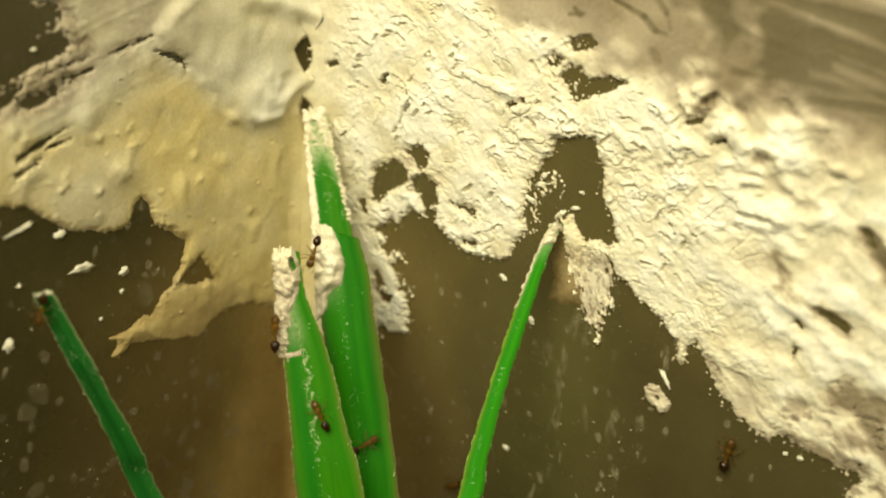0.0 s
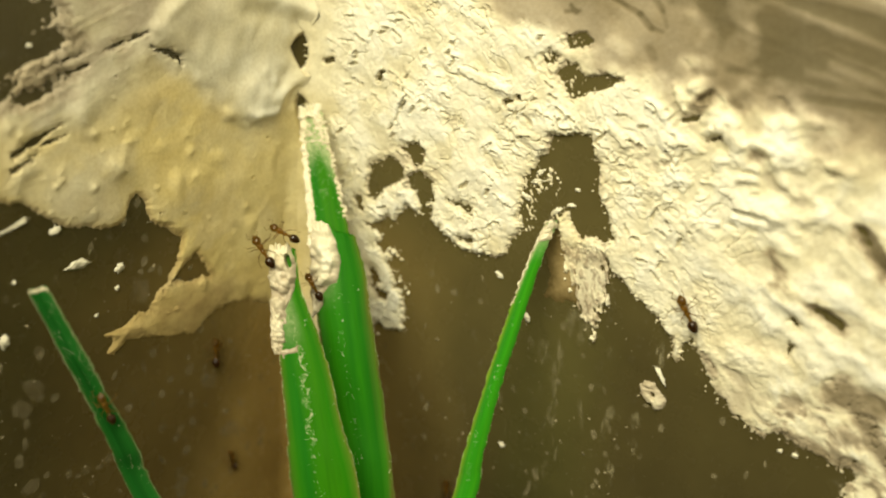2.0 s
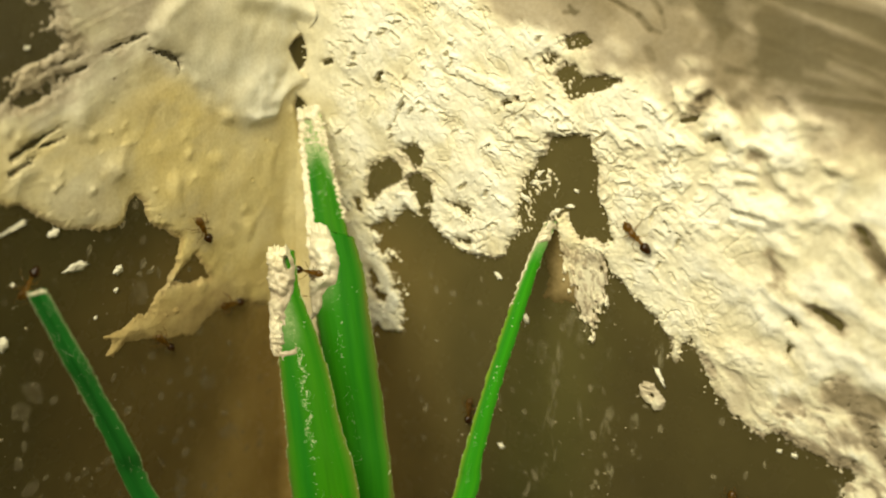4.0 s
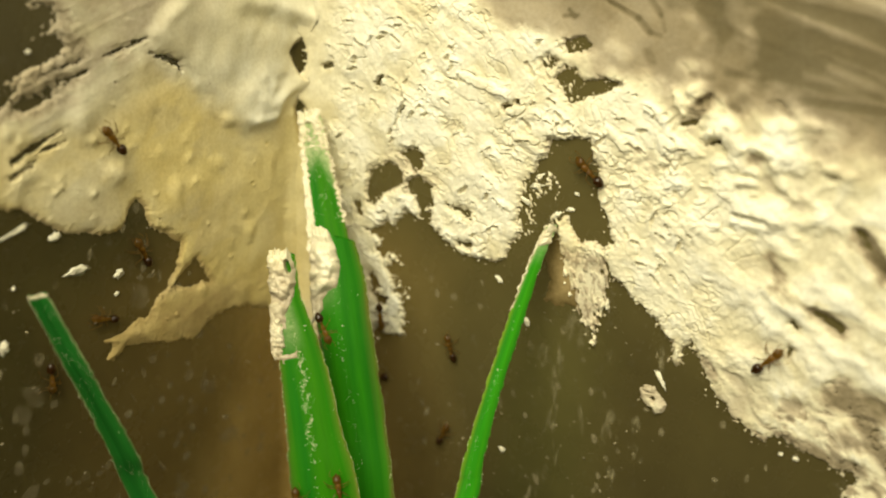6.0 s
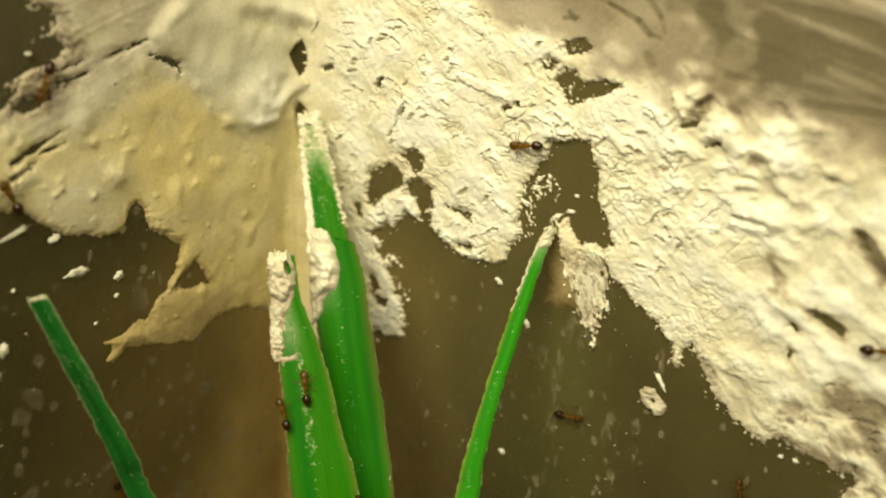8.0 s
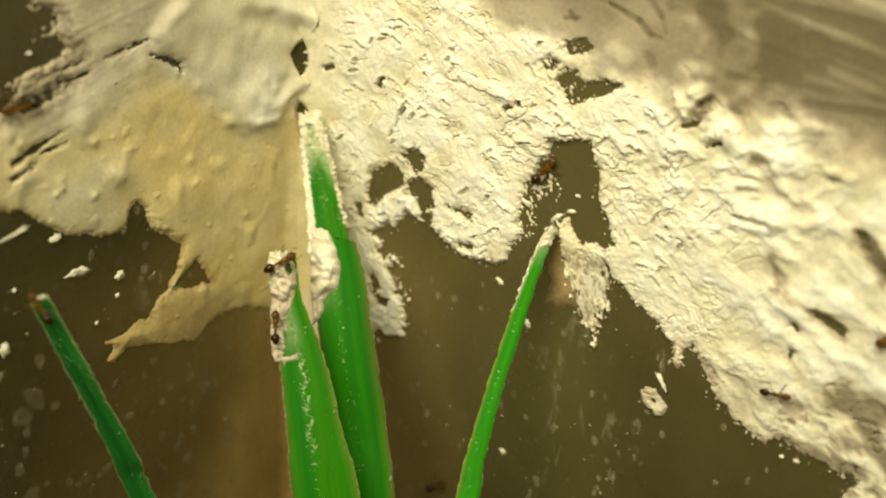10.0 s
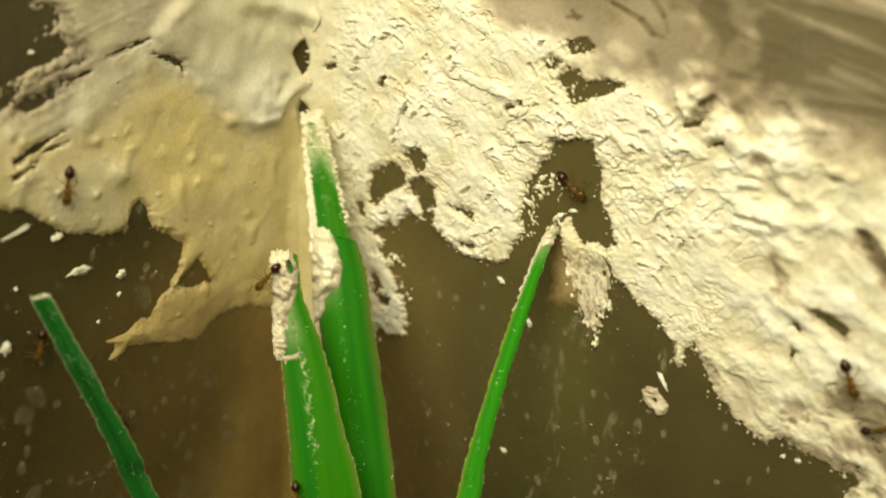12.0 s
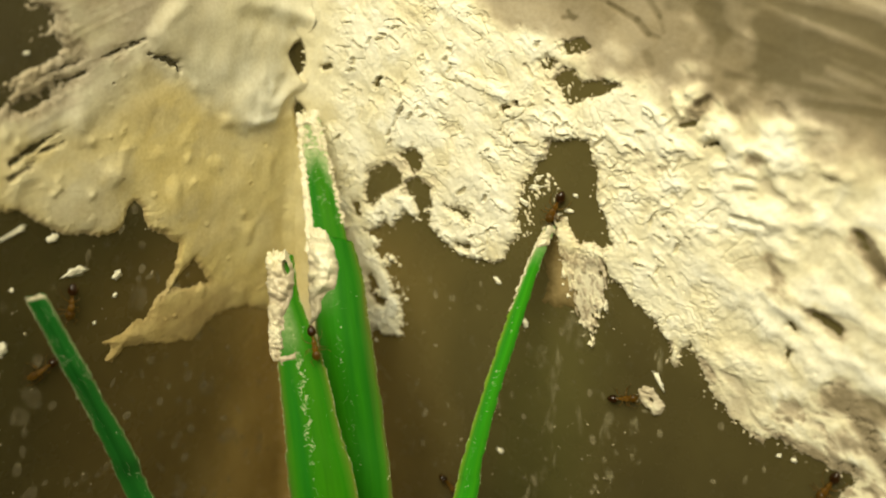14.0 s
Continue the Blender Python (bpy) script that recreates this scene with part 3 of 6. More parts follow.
L_BUMPS = [
    ((25.0, 61.5), 1.37, 0.33),
    ((25.8, 61.9), 0.80, 0.17),
    ((26.9, 68.4), 1.95, 0.19),
    ((27.4, 65.1), 0.53, 0.28),
    ((16.5, 61.1), 0.52, 0.17),
    ((20.0, 62.4), 0.67, 0.11),
    ((8.9, 53.2), 0.49, 0.14),
    ((21.0, 54.6), 0.79, 0.14),
    ((35.4, 67.2), 0.56, 0.19),
    ((34.4, 66.3), 0.42, 0.17),
    ((15.6, 57.8), 1.08, 0.11),
    ((30.9, 61.6), 0.38, 0.17),
    ((27.8, 60.2), 0.40, 0.17),
    ((31.5, 61.2), 0.30, 0.17),
]
CHIPS_NORTH = [
    (27.2, 51.0, 0.41, 0.25, -40),
    (30.9, 47.5, 0.53, 0.31, -50),
    (45.5, 46.6, 0.91, 0.23, -50),
    (58.8, 43.7, 0.30, 0.22, 0),
    (29.9, 31.5, 0.37, 0.28, 0),
    (57.5, 43.6, 0.25, 0.17, 20),
    (34.0, 60.5, 0.42, 0.17, 10),
    (30.1, 61.9, 0.74, 0.22, 20),
    (29.1, 60.1, 0.63, 0.23, -20),
    (30.3, 62.9, 0.49, 0.22, 30),
    (32.6, 59.6, 0.61, 0.23, 40),
    (34.4, 62.2, 0.23, 0.16, 0),
]
CHIPS_WEST = [
    (29.8, 53.2, 1.11, 0.44, 0),
    (25.3, 51.4, 0.54, 0.41, 0),
    (31.8, 57.1, 0.57, 0.37, 20),
    (35.6, 58.6, 1.27, 0.20, 15),
    (37.6, 48.4, 0.44, 0.54, 0),
    (25.7, 49.4, 0.27, 0.24, 0),
    (32.7, 73.4, 0.25, 0.18, 0),
    (28.2, 47.4, 0.20, 0.18, 0),
    (36.1, 53.6, 0.16, 0.16, 0),
]
# leaf edges from tip to base: left x y z, right x y z in millimetres
LEAF_FRONT = [
    (11.63, -16.89, 54.36, 13.48, -15.64, 54.54),
    (12.85, -17.84, 50.94, 15.01, -16.44, 51.05),
    (14.62, -19.20, 47.28, 17.79, -17.07, 47.59),
    (16.46, -20.50, 43.68, 20.31, -17.90, 44.06),
    (18.28, -21.78, 40.12, 22.55, -18.91, 40.53),
    (20.83, -23.59, 34.60, 26.03, -20.09, 35.10),
    (26.62, -26.32, 21.92, 30.95, -23.40, 22.34),
    (31.61, -29.06, 0.20, 33.80, -27.58, 0.20),
]
LEAF_MIDDLE = [
    (10.79, -9.79, 54.24, 14.40, -7.74, 53.85),
    (12.33, -11.40, 50.37, 16.81, -8.65, 50.26),
    (13.93, -12.75, 46.97, 18.36, -9.76, 47.40),
    (15.94, -14.05, 43.13, 20.45, -11.02, 43.56),
    (18.79, -15.83, 37.30, 23.37, -12.75, 37.74),
    (21.90, -17.94, 31.75, 26.38, -14.93, 32.18),
    (27.42, -22.14, 19.03, 31.26, -19.55, 19.40),
    (31.55, -27.02, 0.20, 33.71, -25.56, 0.20),
]
LEAF_TALL = [
    (2.67, -3.29, 63.28, 4.50, -1.95, 63.68),
    (4.21, -4.31, 60.58, 6.40, -2.84, 60.80),
    (5.62, -5.36, 58.02, 8.04, -3.73, 58.25),
    (8.49, -7.65, 53.70, 11.50, -5.62, 53.99),
    (11.31, -10.17, 48.98, 14.96, -7.72, 49.33),
    (15.06, -12.54, 42.13, 18.62, -10.14, 42.48),
    (23.42, -18.29, 24.55, 26.59, -16.16, 24.86),
    (31.20, -25.59, 0.20, 32.95, -24.42, 0.20),
]
LEAF_THIN = [
    (32.12, -1.46, 58.31, 33.07, -0.62, 58.81),
    (31.63, -3.08, 54.42, 32.66, -2.39, 54.52),
    (31.29, -4.82, 50.09, 32.55, -3.97, 50.21),
    (31.15, -6.91, 45.32, 32.50, -6.00, 45.45),
    (31.18, -9.01, 40.58, 32.62, -8.04, 40.72),
    (31.26, -10.98, 35.77, 32.94, -9.85, 35.93),
    (31.39, -12.05, 32.96, 33.34, -10.73, 33.15),
    (31.83, -18.72, 19.09, 34.11, -17.18, 19.31),
    (32.42, -25.60, 0.20, 34.24, -24.38, 0.20),
]
LEAF_DEEP = [
    (4.17, -37.40, 54.68, 5.21, -36.53, 55.13),
    (4.44, -37.20, 53.46, 5.88, -36.19, 53.69),
    (5.37, -36.61, 50.93, 6.82, -35.59, 51.16),
    (6.21, -36.10, 48.33, 7.88, -34.93, 48.58),
    (7.07, -35.21, 45.21, 8.56, -34.09, 45.58),
    (8.62, -33.93, 39.41, 10.45, -32.59, 39.82),
    (9.78, -33.01, 34.70, 11.80, -31.64, 34.91),
    (18.62, -31.71, 21.14, 21.43, -29.82, 21.41),
    (30.09, -29.25, 0.20, 32.08, -27.91, 0.20),
]


# ---------------------------------------------------------------- paste
STEP = 0.078  # spacing of the paste surface on the north wall, in millimetres
TOPS = {}  # height of the paste over each wall, for what walks on it


def edge_height(field, thick, soft):
    """Rounded rim: rises from the wall inside the outline, sinks under it outside."""
    return np.where(field > 0, thick * (1 - np.exp(-np.maximum(field, 0) / soft)), np.maximum(field, -1.0) * 0.6)


def islands(cells):
    """Number the separate islands of marked cells, from 1, touching at edges or corners."""
    number, count = np.zeros(cells.shape, np.int32), 0
    rows, cols = cells.shape
    for i, j in zip(*np.nonzero(cells)):
        if number[i, j]:
            continue
        count += 1
        number[i, j], todo = count, [(i, j)]
        while todo:
            a, b = todo.pop()
            for c in range(max(a - 1, 0), min(a + 2, rows)):
                for d in range(max(b - 1, 0), min(b + 2, cols)):
                    if cells[c, d] and not number[c, d]:
                        number[c, d] = count
                        todo.append((c, d))
    return number


def coat(points, keep, film, tan, label, size):
    """The paste on one wall: the coat itself, each patch and crumb lying apart from it, and the dust between."""
    cells = keep[:-1, :-1] | keep[1:, :-1] | keep[:-1, 1:] | keep[1:, 1:]
    number = islands(cells)
    areas = np.bincount(number.ravel())
    areas[0] = 0
    main = areas.argmax()
    dust = np.zeros(cells.shape, bool)
    for k in np.nonzero(areas)[0]:
        area = areas[k] * size * size
        if k == main:
            ob = grid_mesh("paste_coat", points, keep, PASTE, film, "film", tan, number == k)
            tagged(ob, label, "paste", kind="stuff")
        elif area > 12:
            ob = grid_mesh("paste_patch", points, keep, PASTE, film, "film", tan, number == k)
            tagged(ob, "separate patch of flaky white paste on the brown wall", "paste patch", "patches of paste")
        elif area > 0.35:
            ob = grid_mesh("paste_crumb", points, keep, PASTE, film, "film", tan, number == k)
            tagged(ob, "small white paste crumb stuck to the brown wall", "paste crumb", "paste crumbs")
        else:
            dust |= number == k
    if dust.any():
        ob = grid_mesh("paste_dust", points, keep, PASTE, film, "film", tan, dust)
        tagged(ob, "fine white paste specks scattered on the brown wall", "paste dust", kind="stuff")


def paste_north():
    """Thick flaky paste on the north wall, with a thin brushed smear above it."""
    U, V = np.meshgrid(np.arange(-0.2, 73.0, STEP), np.arange(34.0, 92.0, STEP))
    blob = outline(U, V, R_BLOB)
    drip = outline(U, V, R_DRIP)
    ragged = 0.24 * fbm(U * 0.6, V * 0.6, 11, 3, 0.6) + 0.20 * fbm(U * 2.0, V * 2.0, 12, 3, 0.7)
    ragged = ragged * (0.15 + 0.85 * step(U, 1.5, 5))
    field = np.maximum(outline(U, V, R_EDGE_A + R_EDGE_B, 30), drip)
    for hole in (R_HOLE_A, R_HOLE_B, R_HOLE_C, R_HOLE_D, R_HOLE_E, R_HOLE_F, R_HOLE_G, R_HOLE_H, R_HOLE_I, R_HOLE_J, R_HOLE_K, R_HOLE_L, R_HOLE_M, R_HOLE_N):
        field = np.minimum(field, -outline(U, V, hole))
    # crumbs left in the bare spots, and the torn fringe under the drip
    spots = step(np.maximum(outline(U, V, R_CRUMB), outline(U, V, R_CRUMB2)), -0.6, 0.6)
    shred = perlin(U * 0.5, V * 0.5, 60)
    sx, sy = turned(U, V, -58)
    crumbs = 0.3 * (perlin(sx * 1.1, sy * 2.3, 61) + 0.8 * perlin(sx * 2.6, sy * 4.4, 62) + 0.5 * shred - 0.42) - 0.6 * (1 - spots)
    litter = 0.32 * (perlin(U * 2.3, V * 3.4, 63) + 0.3 * perlin(U * 5.1, V * 5.1, 66) - 0.40 - 0.55 * np.clip(-field, 0, 4))
    crumbs = np.maximum(crumbs, litter)
    field = np.maximum(field + ragged, np.maximum(crumbs, field - 0.2))
    a, b = turned(U, V, -75)
    torn = (0.55 * perlin(a * 0.45, b * 1.1, 71) + 1.1 * perlin(a * 1.0, b * 2.5, 72) + 0.7 * perlin(a * 2.0, b * 4.6, 76) - 0.12 - 0.12 * step(55.0 - V, 0, 5)) * step(drip, -0.7, 0.3) * step(57.0 - V + 0.7 * (U - 36), 0, 3)
    rag = step(outline(U, V, R_RAG), -0.3, 0.8)
    torn = torn + rag * (0.75 * fbm(U * 0.75, V * 0.6, 73, 4, 0.65) - 0.12)
    field = np.maximum(field + torn, blob + 0.7 * ragged)
    # powdery thin rim low on the far side, and mottled spots where the wall shows through
    rim_zone = step(U, 46, 51) * (1 - step(V, 54, 62))
    dusty = fbm(U * 1.3, V * 1.3, 81, 4, 0.75)
    field = field + rim_zone * step(1.6 - np.abs(field), 0, 1.2) * (0.34 * np.minimum(dusty, 0) + 0.14 * dusty)
    for p, q, r in R_SPARSE:
        field = np.minimum(field, 0.55 * (dusty + 0.75) + 1.6 * (1 - step(stroke(U, V, p, q, r), -0.7 * r, 0.6 * r)))

    along, over = turned(U, V, -29)
    smear = step(outline(U, V, R_SMEAR, 14) + 1.6 * fbm(U * 0.22, V * 0.22, 5, 4), -1.5 - 1.2 * step(U, 45, 60), 1.6 + 1.4 * step(U, 45, 60))
    bend = along + 1.6 * perlin(U * 0.12, V * 0.12, 91)
    cross = over + 1.0 * perlin(U * 0.17, V * 0.17, 92)
    flakes = fbm(bend * 0.36, cross * 0.62, 21, 5, 0.55)
    shelf = flakes * 2.8 + 0.4
    plates = np.floor(shelf) + step(shelf - np.floor(shelf), 0.86, 1.0)
    # overlapping flakes whose lower edges stand proud
    tier = -0.42 * cross + 0.10 * bend + 1.5 * fbm(U * 0.30, V * 0.36, 23, 4, 0.55)
    rise = tier - np.floor(tier)
    torn_off = step(perlin(U * 0.26 + 0.13 * np.floor(tier), V * 0.30 - 0.21 * np.floor(tier), 24), -0.12, 0.22)
    shingle = torn_off * (rise ** 2 * (1 - step(rise, 0.93, 1.0)))
    lumps = fbm(U * 0.17, V * 0.17, 31, 3)
    calm = step(perlin(U * 0.13, V * 0.16, 55) + 0.5 * perlin(U * 0.4, V * 0.4, 56), -0.35, 0.25)
    rough_zone = step(U, 3, 9) * (0.3 + 0.7 * calm) * (1 - 0.75 * step(U, 42, 54))
    fibre = step(drip, -0.3, 0.3) * step(58 - V, 0, 2)
    rough_zone = rough_zone * (1 - 0.85 * fibre)
    strands = perlin(a * 0.9, b * 1.8, 74) + 0.7 * perlin(a * 1.9, b * 3.6, 75)
    thick = edge_height(field, 0.46, 0.24 + 0.75 * rim_zone) * (1 - 0.6 * fibre)
    inside = step(field, 0.0, 0.45)
    nubs = np.clip(perlin(U * 0.75, V * 0.75, 43) - 0.45, 0, 1)
    inside = inside * (1 - rim_zone * (1 - step(field, 0.2, 1.8)))
    relief = inside * (0.26 * lumps + rough_zone * (0.055 * plates * (1 - 0.85 * step(U, 32, 39)) + 0.025 * flakes + 0.24 * shingle + 0.12 * step(U, 30, 37) * fbm(bend * 0.75, cross * 1.5, 78, 4, 0.6)) + 0.32 * nubs * step(U, 3, 12) + 0.018 * fbm(U * 1.9, V * 1.9, 77, 4, 0.6) + 0.20 * fibre * strands)
    # short torn cracks and undercuts between plates
    pick = step(perlin(U * 0.33, V * 0.33, 48), 0.05, 0.3)
    crack = np.clip(0.065 - np.abs(perlin(bend * 0.5, cross * 0.62, 47) - 0.05), 0, 1) * pick
    crack = np.maximum(crack, 0.9 * np.clip(0.055 - np.abs(perlin(U * 0.8, V * 0.8, 49)), 0, 1) * step(perlin(U * 0.4, V * 0.4, 50), 0.18, 0.4))
    relief -= inside * rough_zone * 8.0 * crack
    # tops pressed flat by the spatula
    flat = (1 - 0.7 * step(U, 44, 52)) * step(U, 4, 10)
    cap_at = 0.06 + 0.22 * lumps
    relief = np.where(relief > cap_at, cap_at + (relief - cap_at) * (1 - 0.65 * flat), relief)
    # dark slits where single flakes have lifted
    rng = random.Random(17)
    for k in range(420):
        u, v = rng.uniform(4, 46), rng.uniform(50, 84)
        turn, long, wide = radians(rng.choice((-25, -20, -35, -50, 10, 40, 60)) + rng.uniform(-12, 12)), rng.uniform(0.3, 1.3), rng.uniform(0.05, 0.16)
        if noise.noise((u * 0.16, v * 0.2, 3.3)) < -0.08:
            continue
        i0, i1, j0, j1 = [max(0, int(q / STEP)) for q in (v - 36, v - 32, u - 1.8, u + 2.2)]
        if i0 >= U.shape[0] or j0 >= U.shape[1]:
            continue
        win = (slice(i0, i1), slice(j0, j1))
        d = stroke(U[win], V[win], (u, v), (u + long * math.cos(turn), v + long * math.sin(turn)), wide) + 0.5 * ragged[win]
        above = step((V[win] - v) * math.cos(turn) - (U[win] - u) * math.sin(turn), -0.5, 0.3)
        relief[win] += inside[win] * (0.12 * step(d, -0.7, -0.05) * above - 0.75 * step(d, -0.05, 0.07))
    coarse = step(U, 42, 54)
    relief = relief * (1 - 0.45 * step(V + 0.45 * (U - 40), 66, 74))
    relief += inside * coarse * 0.34 * fbm(bend * 0.20, cross * 0.34, 57, 3)
    chunky = step(U, 39, 44) * (1 - step(U, 55, 60)) * step(V, 60, 64) * (1 - step(V, 72, 78))
    blocks = fbm(U * 0.32, V * 0.36, 64, 3, 0.5) * 2.2
    relief += inside * chunky * 0.22 * (np.floor(blocks) + step(blocks - np.floor(blocks), 0.6, 1.0))
    for p, q, r, high in R_SLABS:
        relief += inside * high * step(stroke(U, V, p, q, r) + 0.6 * ragged, -0.18, 0.22)
    crust_top = np.maximum(thick + relief, edge_height(field, 0.15, 0.10))
    relief = crust_top - thick
    for p, q, r in R_PITS:
        relief -= (0.7 - 0.3 * coarse) * step(stroke(U, V, p, q, r) + 0.8 * ragged, -0.12, 0.22)
    worn = 0.0 * U
    for p, q, r in R_WORN + R_SPARSE:
        worn = np.maximum(worn, step(stroke(U, V, p, q, r) + 0.5 * fbm(bend * 0.5, cross * 0.9, 58, 4, 0.6), -0.5, 0.9))
    foot = step(outline(U, V, [(56, 50), (64, 52), (75, 48), (75, 36), (52, 40)]), -1, 2) * step(fbm(bend * 0.4, cross * 0.7, 59, 4, 0.6), -0.1, 0.5)
    worn = np.clip(np.maximum(worn, 0.7 * foot), 0, 1)
    relief -= inside * worn * 0.16
    p, q = turned(U, V, -14)
    lines = 0.65 * perlin(p * 0.018, q * 0.42, 3) + 0.45 * perlin(p * 0.03, q * 1.15, 4) + 0.2 * perlin(p * 0.05, q * 2.6, 6)
    swirl = fbm(U * 0.14 + 0.5 * perlin(U * 0.1, V * 0.1, 8), V * 0.14, 9, 4)
    wave = perlin(0.25 * (U + 0.5 * V) + 1.4 * perlin(U * 0.06, V * 0.06, 16), 0.05 * (V - U), 17)
    far = step(U + 0.4 * (V - 75), 40, 52)
    height_fade = step(V + 0.25 * (U - 50), 66, 80)
    # film lower far off and high up: thinner smear, weaker light painted in
    film_line = 0.37 - 0.11 * height_fade - 0.12 * far + 0.20 * lines * (0.12 + 0.88 * far * height_fade) + 0.07 * swirl + 0.05 * wave * (1 - 0.6 * far)
    swell = 0.0 * U
    for a0, b0, r, deep in R_STREAKS + R_CURLS + R_PALE:
        brushed = deep * step(stroke(U, V, a0, b0, r) + r * (0.4 * swirl + 0.75 * lines * far), -0.8 * r, 0.7 * r)
        film_line, swell = film_line + brushed, swell + 0.25 * brushed
    film_line = np.clip(film_line, 0.06, 0.75)
    bare = np.maximum(step(outline(U, V, R_BARE) + 0.4 * swirl, -1.2, 0.9), step(outline(U, V, R_BARE2) + 0.4 * swirl, -1.2, 0.9))
    film_line = film_line * (1 - 0.3 * bare)
    layer = 0.20 + 0.30 * film_line + 0.22 * (1 - 0.7 * far) * wave + 0.14 * (1 - 0.5 * far) * lumps + 0.10 * swirl + 0.05 * lines * far + soften(swell, 4)
    layer = np.where(layer > 0.14, layer, 0.06 + 0.08 * np.exp((np.minimum(layer, 0.14) - 0.14) / 0.08))
    thin = np.where(field > 0, layer, 0) * step(field, -0.2, 0.3) + np.minimum(field, 0) * 0.6
    height = (thick + relief) * (1 - smear) + thin * smear
    high_up = step(V, 61, 67)
    calm_far = np.clip(step(U + 0.9 * (V - 62), 46, 58) + 0.35 * step(U, 48, 56), 0, 1) * step(field, 0.3, 1.0)
    calm_corner = (1 - step(U, 1, 6)) * step(V, 56, 64) * step(field, 0.2, 0.8)
    height = height + 0.8 * calm_far * (soften(height, 2) - height)
    height = height + 0.6 * calm_corner * (soften(height, 3) - height)
    height = height + 0.16 * fbm(U * 0.30, V * 0.22, 19, 4, 0.5) * (1 - step(U, 6, 12)) * high_up * inside
    height = height + (0.10 + 0.45 * high_up) * np.exp(-np.maximum(U, 0) / (1.5 + 1.4 * high_up)) * inside
    body = np.clip(0.60 + 0.70 * height, 0, 1) * (1 - 0.68 * worn) - 0.14 * step(fbm(bend * 0.16, cross * 0.24, 65, 4, 0.6), 0.0, 0.5)
    body = body - 0.30 * fibre * step(strands, -0.1, 0.4)
    near_corner = 1 - step(U + 0.8 * perlin(U * 0.2, V * 0.2, 15), 1.0, 10.0)
    body = body - 0.22 * step(blob, -0.3, 0.2)
    film = body * (1 - smear) + film_line * smear - 0.04 * near_corner * high_up
    seam = 1 - step(U + 0.8 * perlin(U * 0.3, V * 0.3, 18), 0.5, 5.5)
    film = film + seam * (0.89 - 0.05 * high_up + 0.05 * swirl - film)
    tan = np.clip(0.40 * near_corner * (1 - 0.7 * high_up) + 0.45 * seam * (1 - 0.8 * high_up) + 0.25 * step(outline(U, V, R_DRIP), -0.4, 0.3) * (1 - step(U, 34.5, 37)) - 0.4 * smear, 0, 1)
    TOPS["north"] = (U[0, 0], V[0, 0], STEP, height + cove(np.maximum(U, 0)))
    points = np.stack([np.maximum(U, COVE / MM * 0.293), -height - cove(np.maximum(U, COVE / MM * 0.293)), V], -1) * MM
    coat(points, height > 0, np.clip(film, 0, 1), tan, "thick flaky white paste smeared over the brown wall", STEP)
    # yellowish thin film beside the narrow leaf's tip; the leaf's shadow darkens its painted top
    edge = outline(U, V, R_FILM_SHADE, 3) + 0.9 * ragged
    height = edge_height(edge, 0.10, 0.5)
    film = 0.04 + 0.27 * step(edge, -0.05, 2.0) * step(57 - V + 0.6 * (U - 33), -1, 5)
    points = np.stack([U, -height, V], -1) * MM
    ob = grid_mesh("paste_film_shade", points, height > 0, PASTE, film, "film", np.full(U.shape, 0.8))
    return tagged(ob, "yellowish translucent film of paste with leaf shadow painted at its dark top", "paste")


